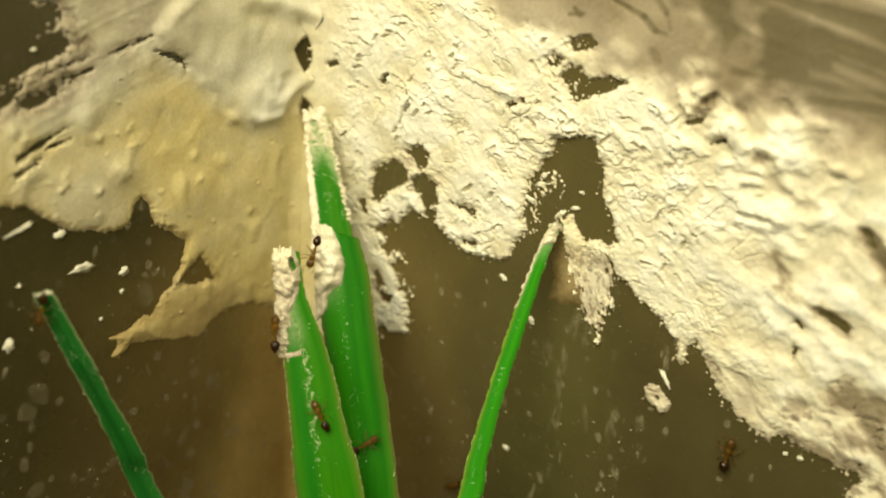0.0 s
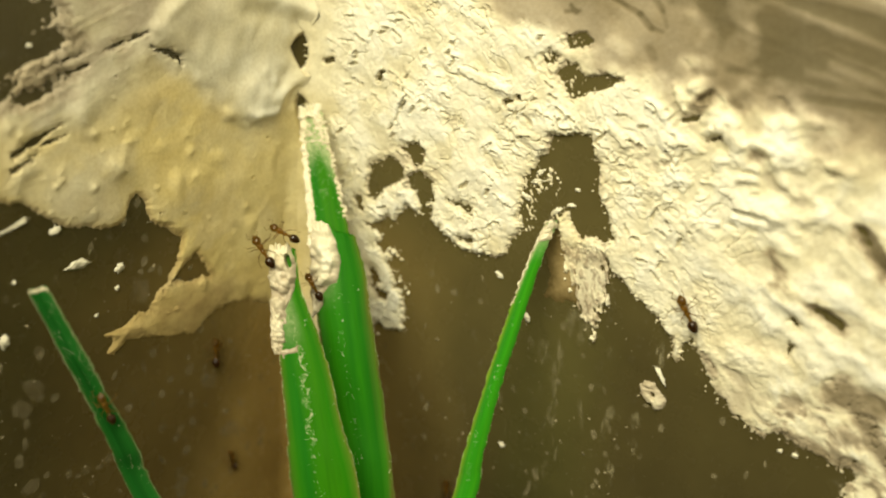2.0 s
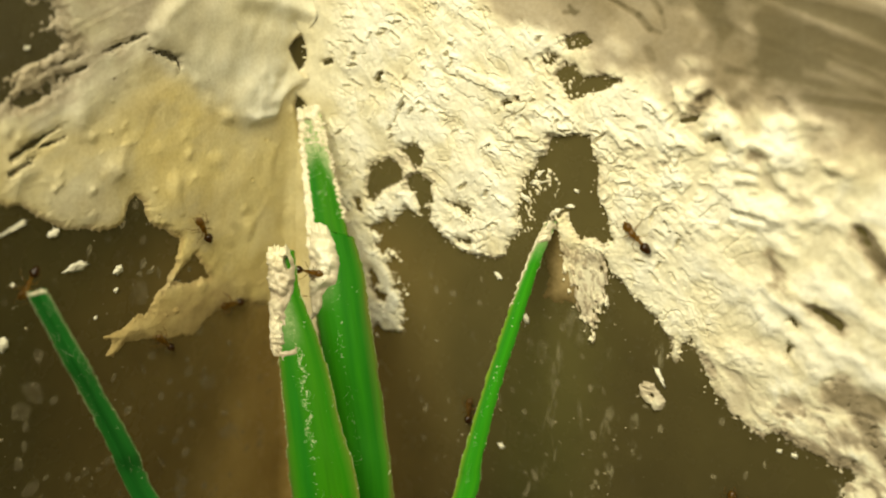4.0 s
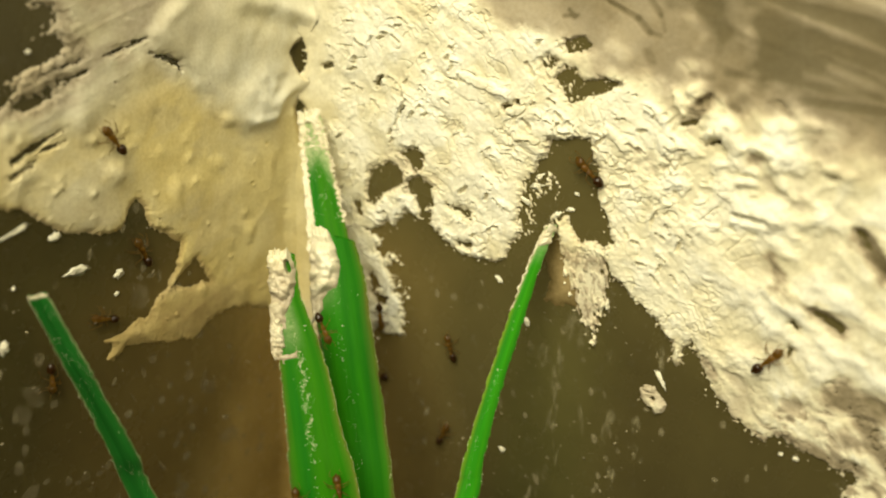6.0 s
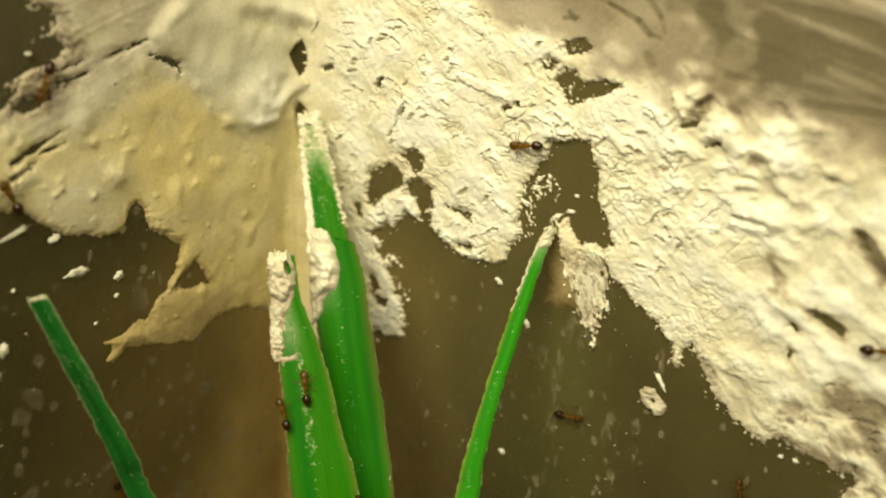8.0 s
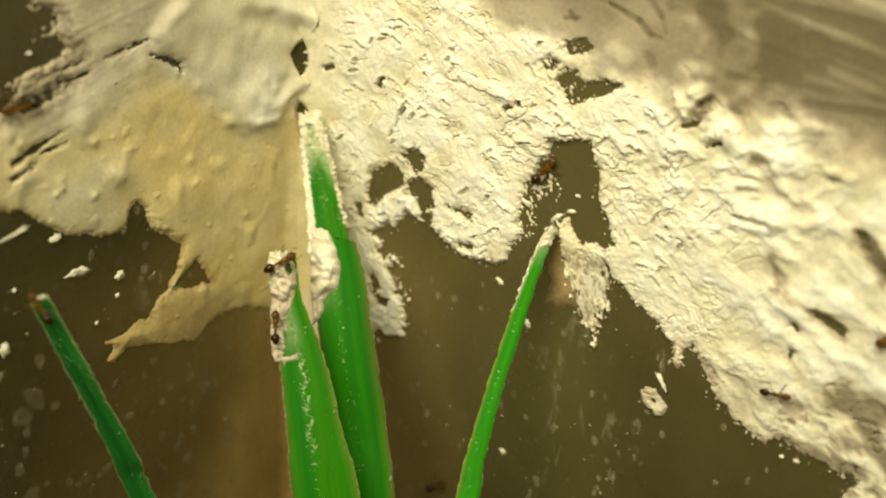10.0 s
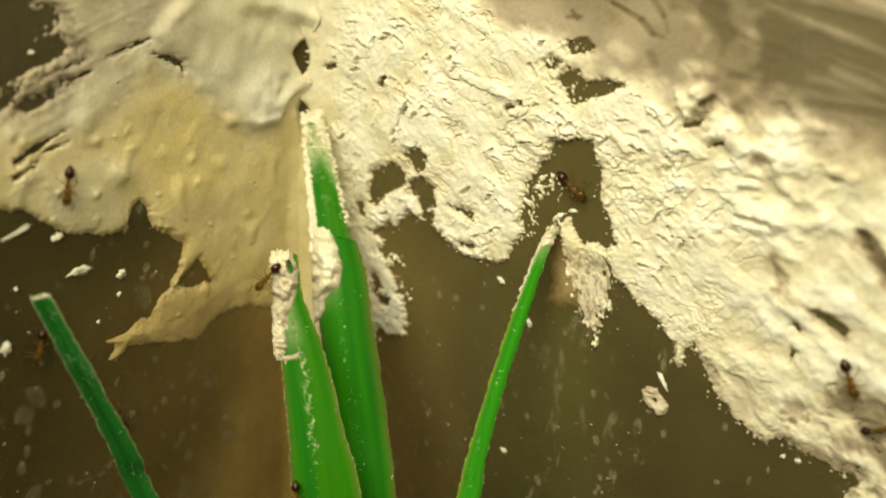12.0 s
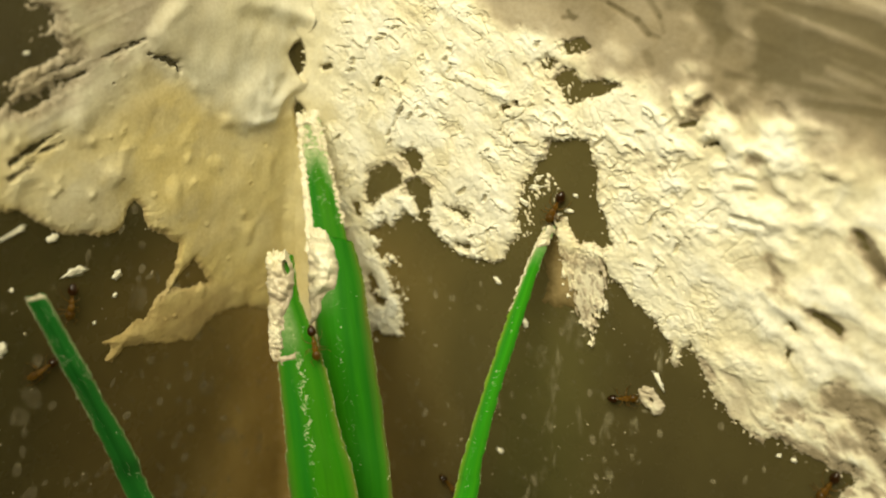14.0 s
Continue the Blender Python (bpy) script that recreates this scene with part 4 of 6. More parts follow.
def paste_west():
    """Thinner, smoother cream coat on the west wall, with a thick lobe at the top."""
    U, V = np.meshgrid(np.arange(-0.1, 44.0, 0.10), np.arange(34.0, 92.0, 0.10))
    ragged = 0.27 * fbm(U * 0.5, V * 0.45, 111, 3, 0.55) + 0.14 * fbm(U * 2.0, V * 1.8, 112, 4, 0.7)
    ragged = ragged * (0.15 + 0.85 * step(U, 1.5, 5))
    frayed = step(V + 0.35 * (U - 20), 70, 74)
    field = outline(U, V, L_EDGE, 30)
    for hole in (L_DARK, L_STRIP, L_TRI, L_CORNER, L_CORNER2):
        field = np.minimum(field, -outline(U, V, hole))
    field = field + ragged * (1 + 1.6 * frayed)
    field = np.maximum(field, 0.35 * (perlin(U * 2.2, V * 2.2, 113) - 0.28 - 0.5 * np.clip(-field, 0, 4)) * frayed - 0.3 * (1 - frayed))
    along, over = turned(U, V, 162.5)
    brush = perlin(along * 0.05, over * 1.1, 143) + 0.6 * perlin(along * 0.11, over * 2.6, 144)
    field = field + 0.32 * brush * step(U, 22, 28) * step(V, 63, 66) * step(2.0 - np.abs(field), 0, 1)
    inside = step(field, 0.0, 0.7)
    lobe = outline(U, V, L_LOBE, 8) + 0.5 * fbm(U * 0.22, V * 0.22, 121, 3)
    thick = edge_height(field, 0.30, 0.5)
    fold = step(10.5 - U, 0, 5) * step(70 - V, 0, 4)
    broad = step(U, 9, 15)
    rise = 0.50 * step(lobe, -0.15 - 0.1 * broad, 0.9 + 0.5 * broad) + 0.15 * np.exp(-((lobe - 0.8) / 0.7) ** 2) * fold
    rise = rise + step(lobe, 0.2, 2.5) * (0.34 * fbm(U * 0.15, V * 0.12, 131, 3) + fold * 0.42 * fbm(U * 0.42, V * 0.6, 132, 4))
    top = step(V + 0.09 * (U - 20), 65, 73)
    lines = perlin(along * 0.03, over * 0.8, 141) + 0.6 * perlin(along * 0.05, over * 1.9, 142)
    relief = inside * (0.16 * fbm(U * 0.13, V * 0.13, 151, 3) + 0.045 * lines * top * (1 - step(lobe, -0.5, 0.5)) + 0.008 * fbm(U * 2.2, V * 2.2, 152, 3))
    bumps = np.clip(perlin(U * 0.30, V * 0.26, 171) - 0.25, 0, 1) * (1 - 0.6 * top) * step(-lobe, 0.6, 2.0)
    relief += inside * (0.75 * bumps ** 1.5 + 0.18 * np.clip(perlin(U * 0.7, V * 0.7, 172) - 0.55, 0, 1) * (1 - step(lobe, -1, 0)))
    for p, q, r, high in L_RIDGES:
        rise = rise + high * np.exp(-(np.maximum(r - stroke(U, V, p, q, r), 0) / r) ** 2) * (0.8 + 0.5 * fbm(U * 0.35, V * 0.35, 133, 2))
    for p, r, high in L_BUMPS:
        rise = rise + high * np.exp(-((U - p[0]) ** 2 + (V - p[1]) ** 2) / (r * r))
    # burst bubbles: small swellings with a pinhole
    rng, pinholes = random.Random(23), 0.0 * U
    for k in range(52):
        u, v, r = rng.uniform(5, 38), rng.uniform(44, 70), rng.choice((0.22, 0.28, 0.35, 0.5))
        lean = rng.uniform(-0.6, 0.6)
        d = ((U - u) ** 2 + 1.6 * (V - v - lean * (U - u)) ** 2) / (r * r) + 0.7 * ragged
        rise = rise + rng.uniform(0.03, 0.14) * np.exp(-np.maximum(d, 0))
        if k % 3 == 0:
            pinholes = np.maximum(pinholes, rng.uniform(0.4, 1.0) * np.exp(-7.0 * np.maximum(d, 0)))
    rise = rise - 0.25 * pinholes
    relief = np.maximum(thick + relief + inside * rise, edge_height(field, 0.12, 0.15)) - thick
    relief = relief + step(lobe, -1.5, 0.5) * step(field, 0.4, 1.2) * (soften(relief, 3) - relief)
    for p, q, r, last in L_SCRATCH:
        d = stroke(U, V, p, q, r, last) + 0.17 * fbm(along * 0.9, over * 3.2, 181, 4, 0.8)
        relief -= 0.9 * step(d, -0.09, 0.10) + 0.10 * step(d, -0.7, 0.1)
    high_up = step(V, 61, 67)
    height = thick + relief + (0.10 + 0.45 * high_up) * np.exp(-np.maximum(U, 0) / (1.5 + 1.4 * high_up)) * inside
    stain = fbm(U * 0.12, V * 0.12, 191, 4)
    film = 0.80 + 0.08 * step(16 - U, 0, 8) + 0.12 * height + 0.05 * stain - 0.20 * top - 0.02 * step(lobe, -0.3, 0.4)
    # greyer, thinner patches and a paler stretch beside the corner
    coat_zone = (1 - step(lobe, -1.2, 0.2)) * step(field, 0.2, 1.2)
    worn_thin = step(fbm(U * 0.10 + 0.06 * V, V * 0.15, 195, 4, 0.6), 0.0, 0.42) * step(U, 7, 14) * coat_zone
    film = film - 0.11 * worn_thin + 0.12 * step(15 - U, 0, 7) * step(V, 44, 54) * coat_zone - 0.45 * pinholes + 0.05 * fbm(U * 0.55, V * 0.6, 196, 4, 0.65) * coat_zone
    film = film - 0.24 * step(51 - V, 0, 7) + 0.09 * step(8 - U, 0, 6) * step(lobe, -0.2, 1.0)
    film = film - 0.34 * frayed * (1 - step(field, 0.3, 1.6))
    seam = 1 - step(U + 0.8 * perlin(U * 0.3, V * 0.3, 118), 0.5, 6.0)
    film = film + seam * (0.89 - 0.05 * high_up + 0.05 * stain - film)
    rim = step(field, -0.1, 0.9)
    film = film * rim + 0.50 * (1 - rim)
    tan = np.clip(1.0 - 0.8 * top - 0.42 * step(U, 12, 30) + 0.3 * stain - 0.85 * step(lobe, -2.0, 1.2), 0.0, 1)
    tan = tan + seam * (0.85 - 0.70 * high_up - tan)
    tan = np.maximum(tan - 0.25 * worn_thin, 0.95 * step(52 - V, 0, 6))
    TOPS["west"] = (U[0, 0], V[0, 0], 0.10, height + cove(np.maximum(U, 0)))
    points = np.stack([height + cove(np.maximum(U, COVE / MM * 0.293)), -np.maximum(U, COVE / MM * 0.293), V], -1) * MM
    coat(points, height > 0, np.clip(film, 0, 1), tan, "cream film of paste with a thick smooth lobe on the brown wall", 0.10)


def lump(cx, cy, rx, ry, high, degrees, seed, rough=0.3):
    """A flat crumb with an uneven rim, lying in the xy plane."""
    bm = bmesh.new()
    bmesh.ops.create_icosphere(bm, subdivisions=3, radius=1)
    c, s = math.cos(radians(degrees)), math.sin(radians(degrees))
    for v in bm.verts:
        k = 1 + rough * noise.noise(v.co * 1.7 + Vector((seed * 3.1, seed * 1.7, 0))) + rough * noise.noise(v.co * 4.0 + Vector((seed * 1.1, seed * 2.7, 5)))
        x, y = v.co.x * rx * k, v.co.y * ry * k
        v.co = Vector((cx + c * x - s * y, cy + s * x + c * y, max(v.co.z, -0.2) * high * k))
    return bm


def on_north(ob, u, v):
    ob.matrix_world = Matrix(((1, 0, 0, u * MM), (0, 0, -1, 0), (0, 1, 0, v * MM), (0, 0, 0, 1)))
    return ob


def on_west(ob, u, v):
    ob.matrix_world = Matrix(((0, 0, 1, 0), (1, 0, 0, -u * MM), (0, 1, 0, v * MM), (0, 0, 0, 1)))
    return ob


def chips():
    k = 0
    for wall, rows in ((on_north, CHIPS_NORTH), (on_west, CHIPS_WEST)):
        for u, v, rx, ry, turn in rows:
            k += 1
            ob = part("paste_chip", lump(0, 0, rx * MM, ry * MM, 0.16 * MM, turn, k, 0.7), PASTE)
            ob.data.attributes.new("film", "FLOAT", "POINT").data.foreach_set("value", np.full(len(ob.data.vertices), 0.93, np.float32))
            tagged(wall(ob, u, v), "small dried white paste chip stuck to the wall", "paste chip", "paste chips")


def specks(name, wall, spots, label):
    """Fine dried droplets on a wall, too many to count."""
    bm = bmesh.new()
    for u, v, rx, ry, high in spots:
        m = Matrix.LocRotScale((u * MM, v * MM, 0), Euler((0, 0, random.uniform(0, 3))), (rx * MM, ry * MM, high * MM))
        bmesh.ops.create_icosphere(bm, subdivisions=1, radius=1, matrix=m)
    ob = part(name, bm, SPECK)
    return tagged(wall(ob, 0, 0), label, "droplets", kind="stuff")


SPECK = plain("dried_droplet", (0.30, 0.26, 0.165), 0.6, 0.6, 500)
paste_north()
paste_west()
chips()


def splashes(count, u0, u1, v0, v1, seed, big):
    """Droplet places, thicker near a few centres; mostly fine dots, some long smears."""
    rng = random.Random(seed)
    rows = []
    for k in range(count):
        u, v = rng.uniform(u0, u1), rng.uniform(v0, v1)
        r = rng.choice((0.03, 0.04, 0.04, 0.05, 0.06, 0.08, 0.12)) * big
        long = rng.choice((1.0, 1.2, 1.5, 2.2))
        rows.append((u, v, r, r * long, 0.03))
    return rows


specks("dried_droplets", on_north, splashes(70, 8, 44, 22, 50, 1, 1.2) + splashes(60, 28, 46, 30, 52, 2, 1.0), "pale dried droplets on the brown wall")
specks("dried_droplets", on_west, splashes(120, -40, -1, 20, 62, 3, 1.1), "pale dried droplets on the brown wall")


def stain_material(name, colour, scale, stretch, low, high):
    """A thin dried film, patchy and see-through; the thin attribute fades it out at its rim."""
    m, n, l, b = material(name, 0.55)
    l.new(ramp(n, l, noise_node(n, l, 900, 4), [(0.3, tuple(0.75 * c for c in colour)), (0.7, colour)]), b.inputs["Base Color"])
    a = n.new("ShaderNodeAttribute")
    a.attribute_name = "thin"
    patchy = ramp(n, l, noise_node(n, l, scale, 6, 0.7, stretch), [(low, (0, 0, 0)), (high, (1, 1, 1))])
    l.new(mix(n, l, 1.0, a.outputs["Fac"], patchy, "MULTIPLY"), b.inputs["Alpha"])
    b.inputs["Specular IOR Level"].default_value = 0.2
    return m


def stains(name, wall, rows, material, label, category):
    """Flat dried marks on a wall: u, v, half width, half height in mm, turn in degrees, strength."""
    verts, faces, thin, sides = [], [], [], 16
    for k, (u, v, rx, ry, turn, strength) in enumerate(rows):
        c, q, start = math.cos(radians(turn)), math.sin(radians(turn)), len(verts)
        verts.append((u * MM, v * MM, 8e-6 + 6e-8 * k))
        thin.append(0.75 * strength)
        for part_way, level in ((0.62, 1.0), (0.85, 0.6), (1.12, 0.0)):
            for i in range(sides):
                t = i / sides * 2 * math.pi
                f = part_way * (1 + 0.30 * noise.noise((2.2 * math.cos(t) + k * 3.1, 2.2 * math.sin(t), 0.4)))
                x, y = rx * f * math.cos(t), ry * f * math.sin(t)
                verts.append(((u + c * x - q * y) * MM, (v + q * x + c * y) * MM, 8e-6 + 6e-8 * k))
                thin.append(strength * level)
        for i in range(sides):
            j = (i + 1) % sides
            faces.append((start, start + 1 + i, start + 1 + j))
            for ring in (1, 1 + sides):
                faces.append((start + ring + i, start + ring + sides + i, start + ring + sides + j, start + ring + j))
    me = bpy.data.meshes.new(name)
    me.from_pydata(verts, [], faces)
    me.attributes.new("thin", "FLOAT", "POINT").data.foreach_set("value", np.array(thin, np.float32))
    me.materials.append(material)
    ob = new(name, me)
    return tagged(wall(ob, 0, 0), label, category, kind="stuff")


def wall_marks():
    """Soft water spots on both walls, and lacy wisps run down the north wall."""
    rng = random.Random(11)
    spots = [(38.9, 42.5, 0.30, 0.48, 10, 0.6), (40.0, 37.4, 0.38, 0.60, 15, 0.75), (52.0, 44.3, 0.34, 0.48, 5, 0.6), (34.3, 29.7, 0.40, 0.75, 25, 0.7), (29.9, 31.5, 0.33, 0.50, 0, 0.95), (30.4, 38.8, 0.33, 0.48, 0, 0.5), (35.0, 48.0, 0.35, 0.5, 0, 0.4), (46.9, 50.4, 0.3, 0.4, 0, 0.4)]
    spots += [(rng.uniform(9, 60), rng.uniform(20, 50), rng.uniform(0.12, 0.36), rng.uniform(0.2, 0.55), rng.uniform(-20, 30), rng.uniform(0.2, 0.85)) for k in range(90)]
    stains("water_spots", on_north, spots, FAINT, "faint pale dried water spots on the brown wall", "water spots")
    spots = [(-17.1, 36.6, 0.7, 0.75, 0, 0.5), (-19.7, 36.5, 0.45, 0.4, 0, 0.75), (-14.3, 33.8, 1.3, 1.0, -20, 0.4), (-21.0, 31.1, 0.6, 0.6, 0, 0.5), (-18.5, 29.7, 0.6, 0.6, 0, 0.5), (-11.3, 26.0, 1.8, 1.1, -15, 0.4), (-17.8, 26.5, 0.6, 0.6, 0, 0.7), (-18.7, 22.4, 1.1, 1.0, 10, 0.55), (-35.2, 42.4, 0.9, 1.5, 30, 0.42), (-36.6, 41.1, 0.8, 1.3, 40, 0.40), (-37.4, 35.8, 0.5, 0.8, 0, 0.7), (-36.5, 32.5, 1.0, 0.8, 0, 0.6), (-32.5, 31.6, 0.4, 0.6, 0, 0.7), (-36.3, 39.3, 0.4, 0.6, 0, 0.6), (-23.0, 48.1, 1.2, 1.4, 0, 0.45)]
    spots += [(-rng.uniform(3, 41), rng.uniform(18, 60), rng.uniform(0.15, 0.6), rng.uniform(0.25, 0.8), rng.uniform(-30, 40), rng.uniform(0.25, 0.9)) for k in range(130)]
    stains("water_spots", on_west, spots, FAINT, "faint pale dried water spots on the brown wall", "water spots")
    wisps = [(33.4, 44.3, 0.9, 1.5, 15, 0.8), (45.3, 48.5, 0.45, 1.5, 12, 0.9), (44.0, 40.5, 0.55, 1.2, 10, 0.9), (44.3, 38.2, 0.35, 1.3, 0, 0.6), (42.2, 34.4, 0.6, 0.9, 20, 1.0), (41.5, 40.7, 0.9, 0.9, 0, 0.8), (36.5, 48.5, 1.3, 2.2, 8, 0.6)]
    wisps += [(35.3 - 0.012 * k * k, 44.5 - 1.0 * k, 0.22, 0.95, -2.0 * k, 0.45 - 0.02 * k) for k in range(10)]
    wisps += [(rng.uniform(29, 46), rng.uniform(24, 48), rng.uniform(0.1, 0.5), rng.uniform(0.5, 2.0), rng.uniform(-12, 16), rng.uniform(0.3, 0.8)) for k in range(26)]
    stains("dried_smears", on_north, wisps, HAZE, "faint whitish lacy wisps on the brown wall", "smears")


HAZE = stain_material("dried_haze", (0.40, 0.36, 0.22), 900, (1, 0.35, 1), 0.45, 0.75)
FAINT = stain_material("dried_spot", (0.40, 0.35, 0.22), 700, None, 0.25, 0.7)
wall_marks()


# ---------------------------------------------------------------- the plant
def smooth_rows(rows, count):
    """Catmull-Rom through rows of numbers, evenly in their parameter."""
    p = np.array(rows, float)
    p = np.vstack([2 * p[0] - p[1], p, 2 * p[-1] - p[-2]])
    out = []
    for s in np.linspace(0, len(rows) - 1, count):
        i = min(int(s), len(rows) - 2)
        f = s - i
        a, b, c, d = p[i:i + 4]
        out.append(0.5 * (2 * b + (c - a) * f + (2 * a - 5 * b + 4 * c - d) * f * f + (3 * b - a - 3 * c + d) * f ** 3))
    return np.array(out)


def leaf_frame(rows, count):
    """Left edge, right edge and outward normal along a leaf, in metres."""
    r = smooth_rows(rows, count) * MM
    a, b = r[:, :3], r[:, 3:]
    side = b - a
    length = np.gradient((a + b) / 2, axis=0)
    n = np.cross(side, length)
    n /= np.linalg.norm(n, axis=1)[:, None] + 1e-12
    if (n[:, 1].mean()) > 0:
        n = -n
    return a, b, n


def leaf(plant, rows, material, arch, seed, label, dusting=None):
    """A ribbed strap leaf with a cut tip; rows run from the tip to the base as left and right edge points.
    dusting: how much powdery film lies at s along the leaf and w across it."""
    count, wide, thin = 110, 17, 0.22 * MM
    a, b, n = leaf_frame(rows, count)
    w = np.linspace(0, 1, wide)
    half = np.linalg.norm(b - a, axis=1)[:, None, None] / 2
    front = a[:, None] * (1 - w)[None, :, None] + b[:, None] * w[None, :, None]
    dome = (1 - (2 * w - 1) ** 2)
    rib = 0.012 * MM * np.cos(w * 6 * np.pi)
    front = front + n[:, None] * ((arch * half * dome[None, :, None]) + rib[None, :, None])
    jag = 0.05 * MM * np.random.RandomState(seed).randn(count, 1, 1)
    side = ((b - a) / np.linalg.norm(b - a, axis=1)[:, None])[:, None]
    front[:, :1] += side * jag
    front[:, -1:] += side * jag[::-1]
    front[0] += (n[0] * 0 + np.array([0, 0, 1])) * (0.12 * MM * np.random.RandomState(seed + 1).randn(wide, 1))
    back = front - n[:, None] * thin
    ring = np.concatenate([front, back[:, ::-1], front[:, :1]], 1)
    across = np.concatenate([w, w[::-1], w[:1]])[None].repeat(count, 0)
    far = np.concatenate([[0], np.cumsum(np.linalg.norm(np.diff((a + b) / 2, axis=0), axis=1))])
    ob = grid_mesh("leaf", ring, np.ones(ring.shape[:2], bool), material, across, "across")
    ob.data.attributes.new("along", "FLOAT", "POINT").data.foreach_set("value", (far[:, None] + seed + 0 * across).astype(np.float32).ravel())
    if dusting:
        powder = np.clip(dusting(np.linspace(0, 1, count)[:, None] + 0 * across, across), 0, 1)
        ob.data.attributes.new("dusting", "FLOAT", "POINT").data.foreach_set("value", powder.astype(np.float32).ravel())
    ob.data.polygons.foreach_set("use_smooth", np.ones(len(ob.data.polygons), bool))
    ob.parent = plant
    cap = bmesh.new()
    cap.from_mesh(ob.data)
    bmesh.ops.remove_doubles(cap, verts=cap.verts, dist=1e-7)
    bmesh.ops.holes_fill(cap, edges=[e for e in cap.edges if e.is_boundary])
    cap.to_mesh(ob.data)
    cap.free()
    ob["label"] = label
    return ob, (a, b, n, front)


def grains(leaf_ob, front, seed, number, reach=0.8, powder=0.0, line=None, coarse=1.0, middle=0.7):
    """Pale grains along both edges, in heaps and in a broken line over the face of a leaf."""
    rng = np.random.RandomState(seed)
    bm = bmesh.new()
    rows = front.shape[0]
    heaps = [(rng.uniform(0.1, 0.85) * rows, rng.normal(0.42, 0.035) if rng.rand() < middle else rng.rand()) for k in range(number // 22)]
    for k in range(number):
        s = rng.rand() * (rows - 2) * reach
        pick = rng.rand()
        w, r = 0.0 if pick < 0.42 else 1.0, min(0.014 * math.exp(0.55 * rng.randn()), 0.045)
        if pick > 0.76:
            c = heaps[rng.randint(len(heaps))]
            s, w, r = np.clip(c[0] + 1.4 * rng.randn(), 1, rows - 2), np.clip(c[1] + 0.045 * rng.randn(), 0.04, 0.96), r * 1.25
        if line and rng.rand() < 0.22:
            f = rng.rand()
            f = min(max(round(f * 9) / 9 + 0.032 * rng.randn(), 0), 1)
            s, w, r = (rows - 2) * (line[0] + f * (line[1] - line[0])), line[2] + f * (line[3] - line[2]) + 0.05 * math.sin(31 * f) + 0.026 * rng.randn(), r * 1.3
        if rng.rand() < powder:
            s, w = (rows - 2) * reach * rng.rand() ** 1.6, rng.uniform(0.02, 0.98)
        i, j = int(s), min(int(w * (front.shape[1] - 1)), front.shape[1] - 2)
        g = w * (front.shape[1] - 1) - j
        place = front[i, j] * (1 - g) + front[i, j + 1] * g + (front[i + 1, j] - front[i, j]) * (s - i)
        r = r * coarse
        size = (r * rng.uniform(0.6, 1.5) * MM, r * MM, r * rng.uniform(0.8, 3.2) * MM)
        bmesh.ops.create_icosphere(bm, subdivisions=1, radius=1, matrix=Matrix.LocRotScale(Vector(place) + Vector(rng.normal(0, 0.02, 3) * MM), Euler(rng.uniform(-0.6, 0.6, 3)), size))
    return part("powder_dust", bm, GRAIN, leaf_ob, "pale powdery grains")


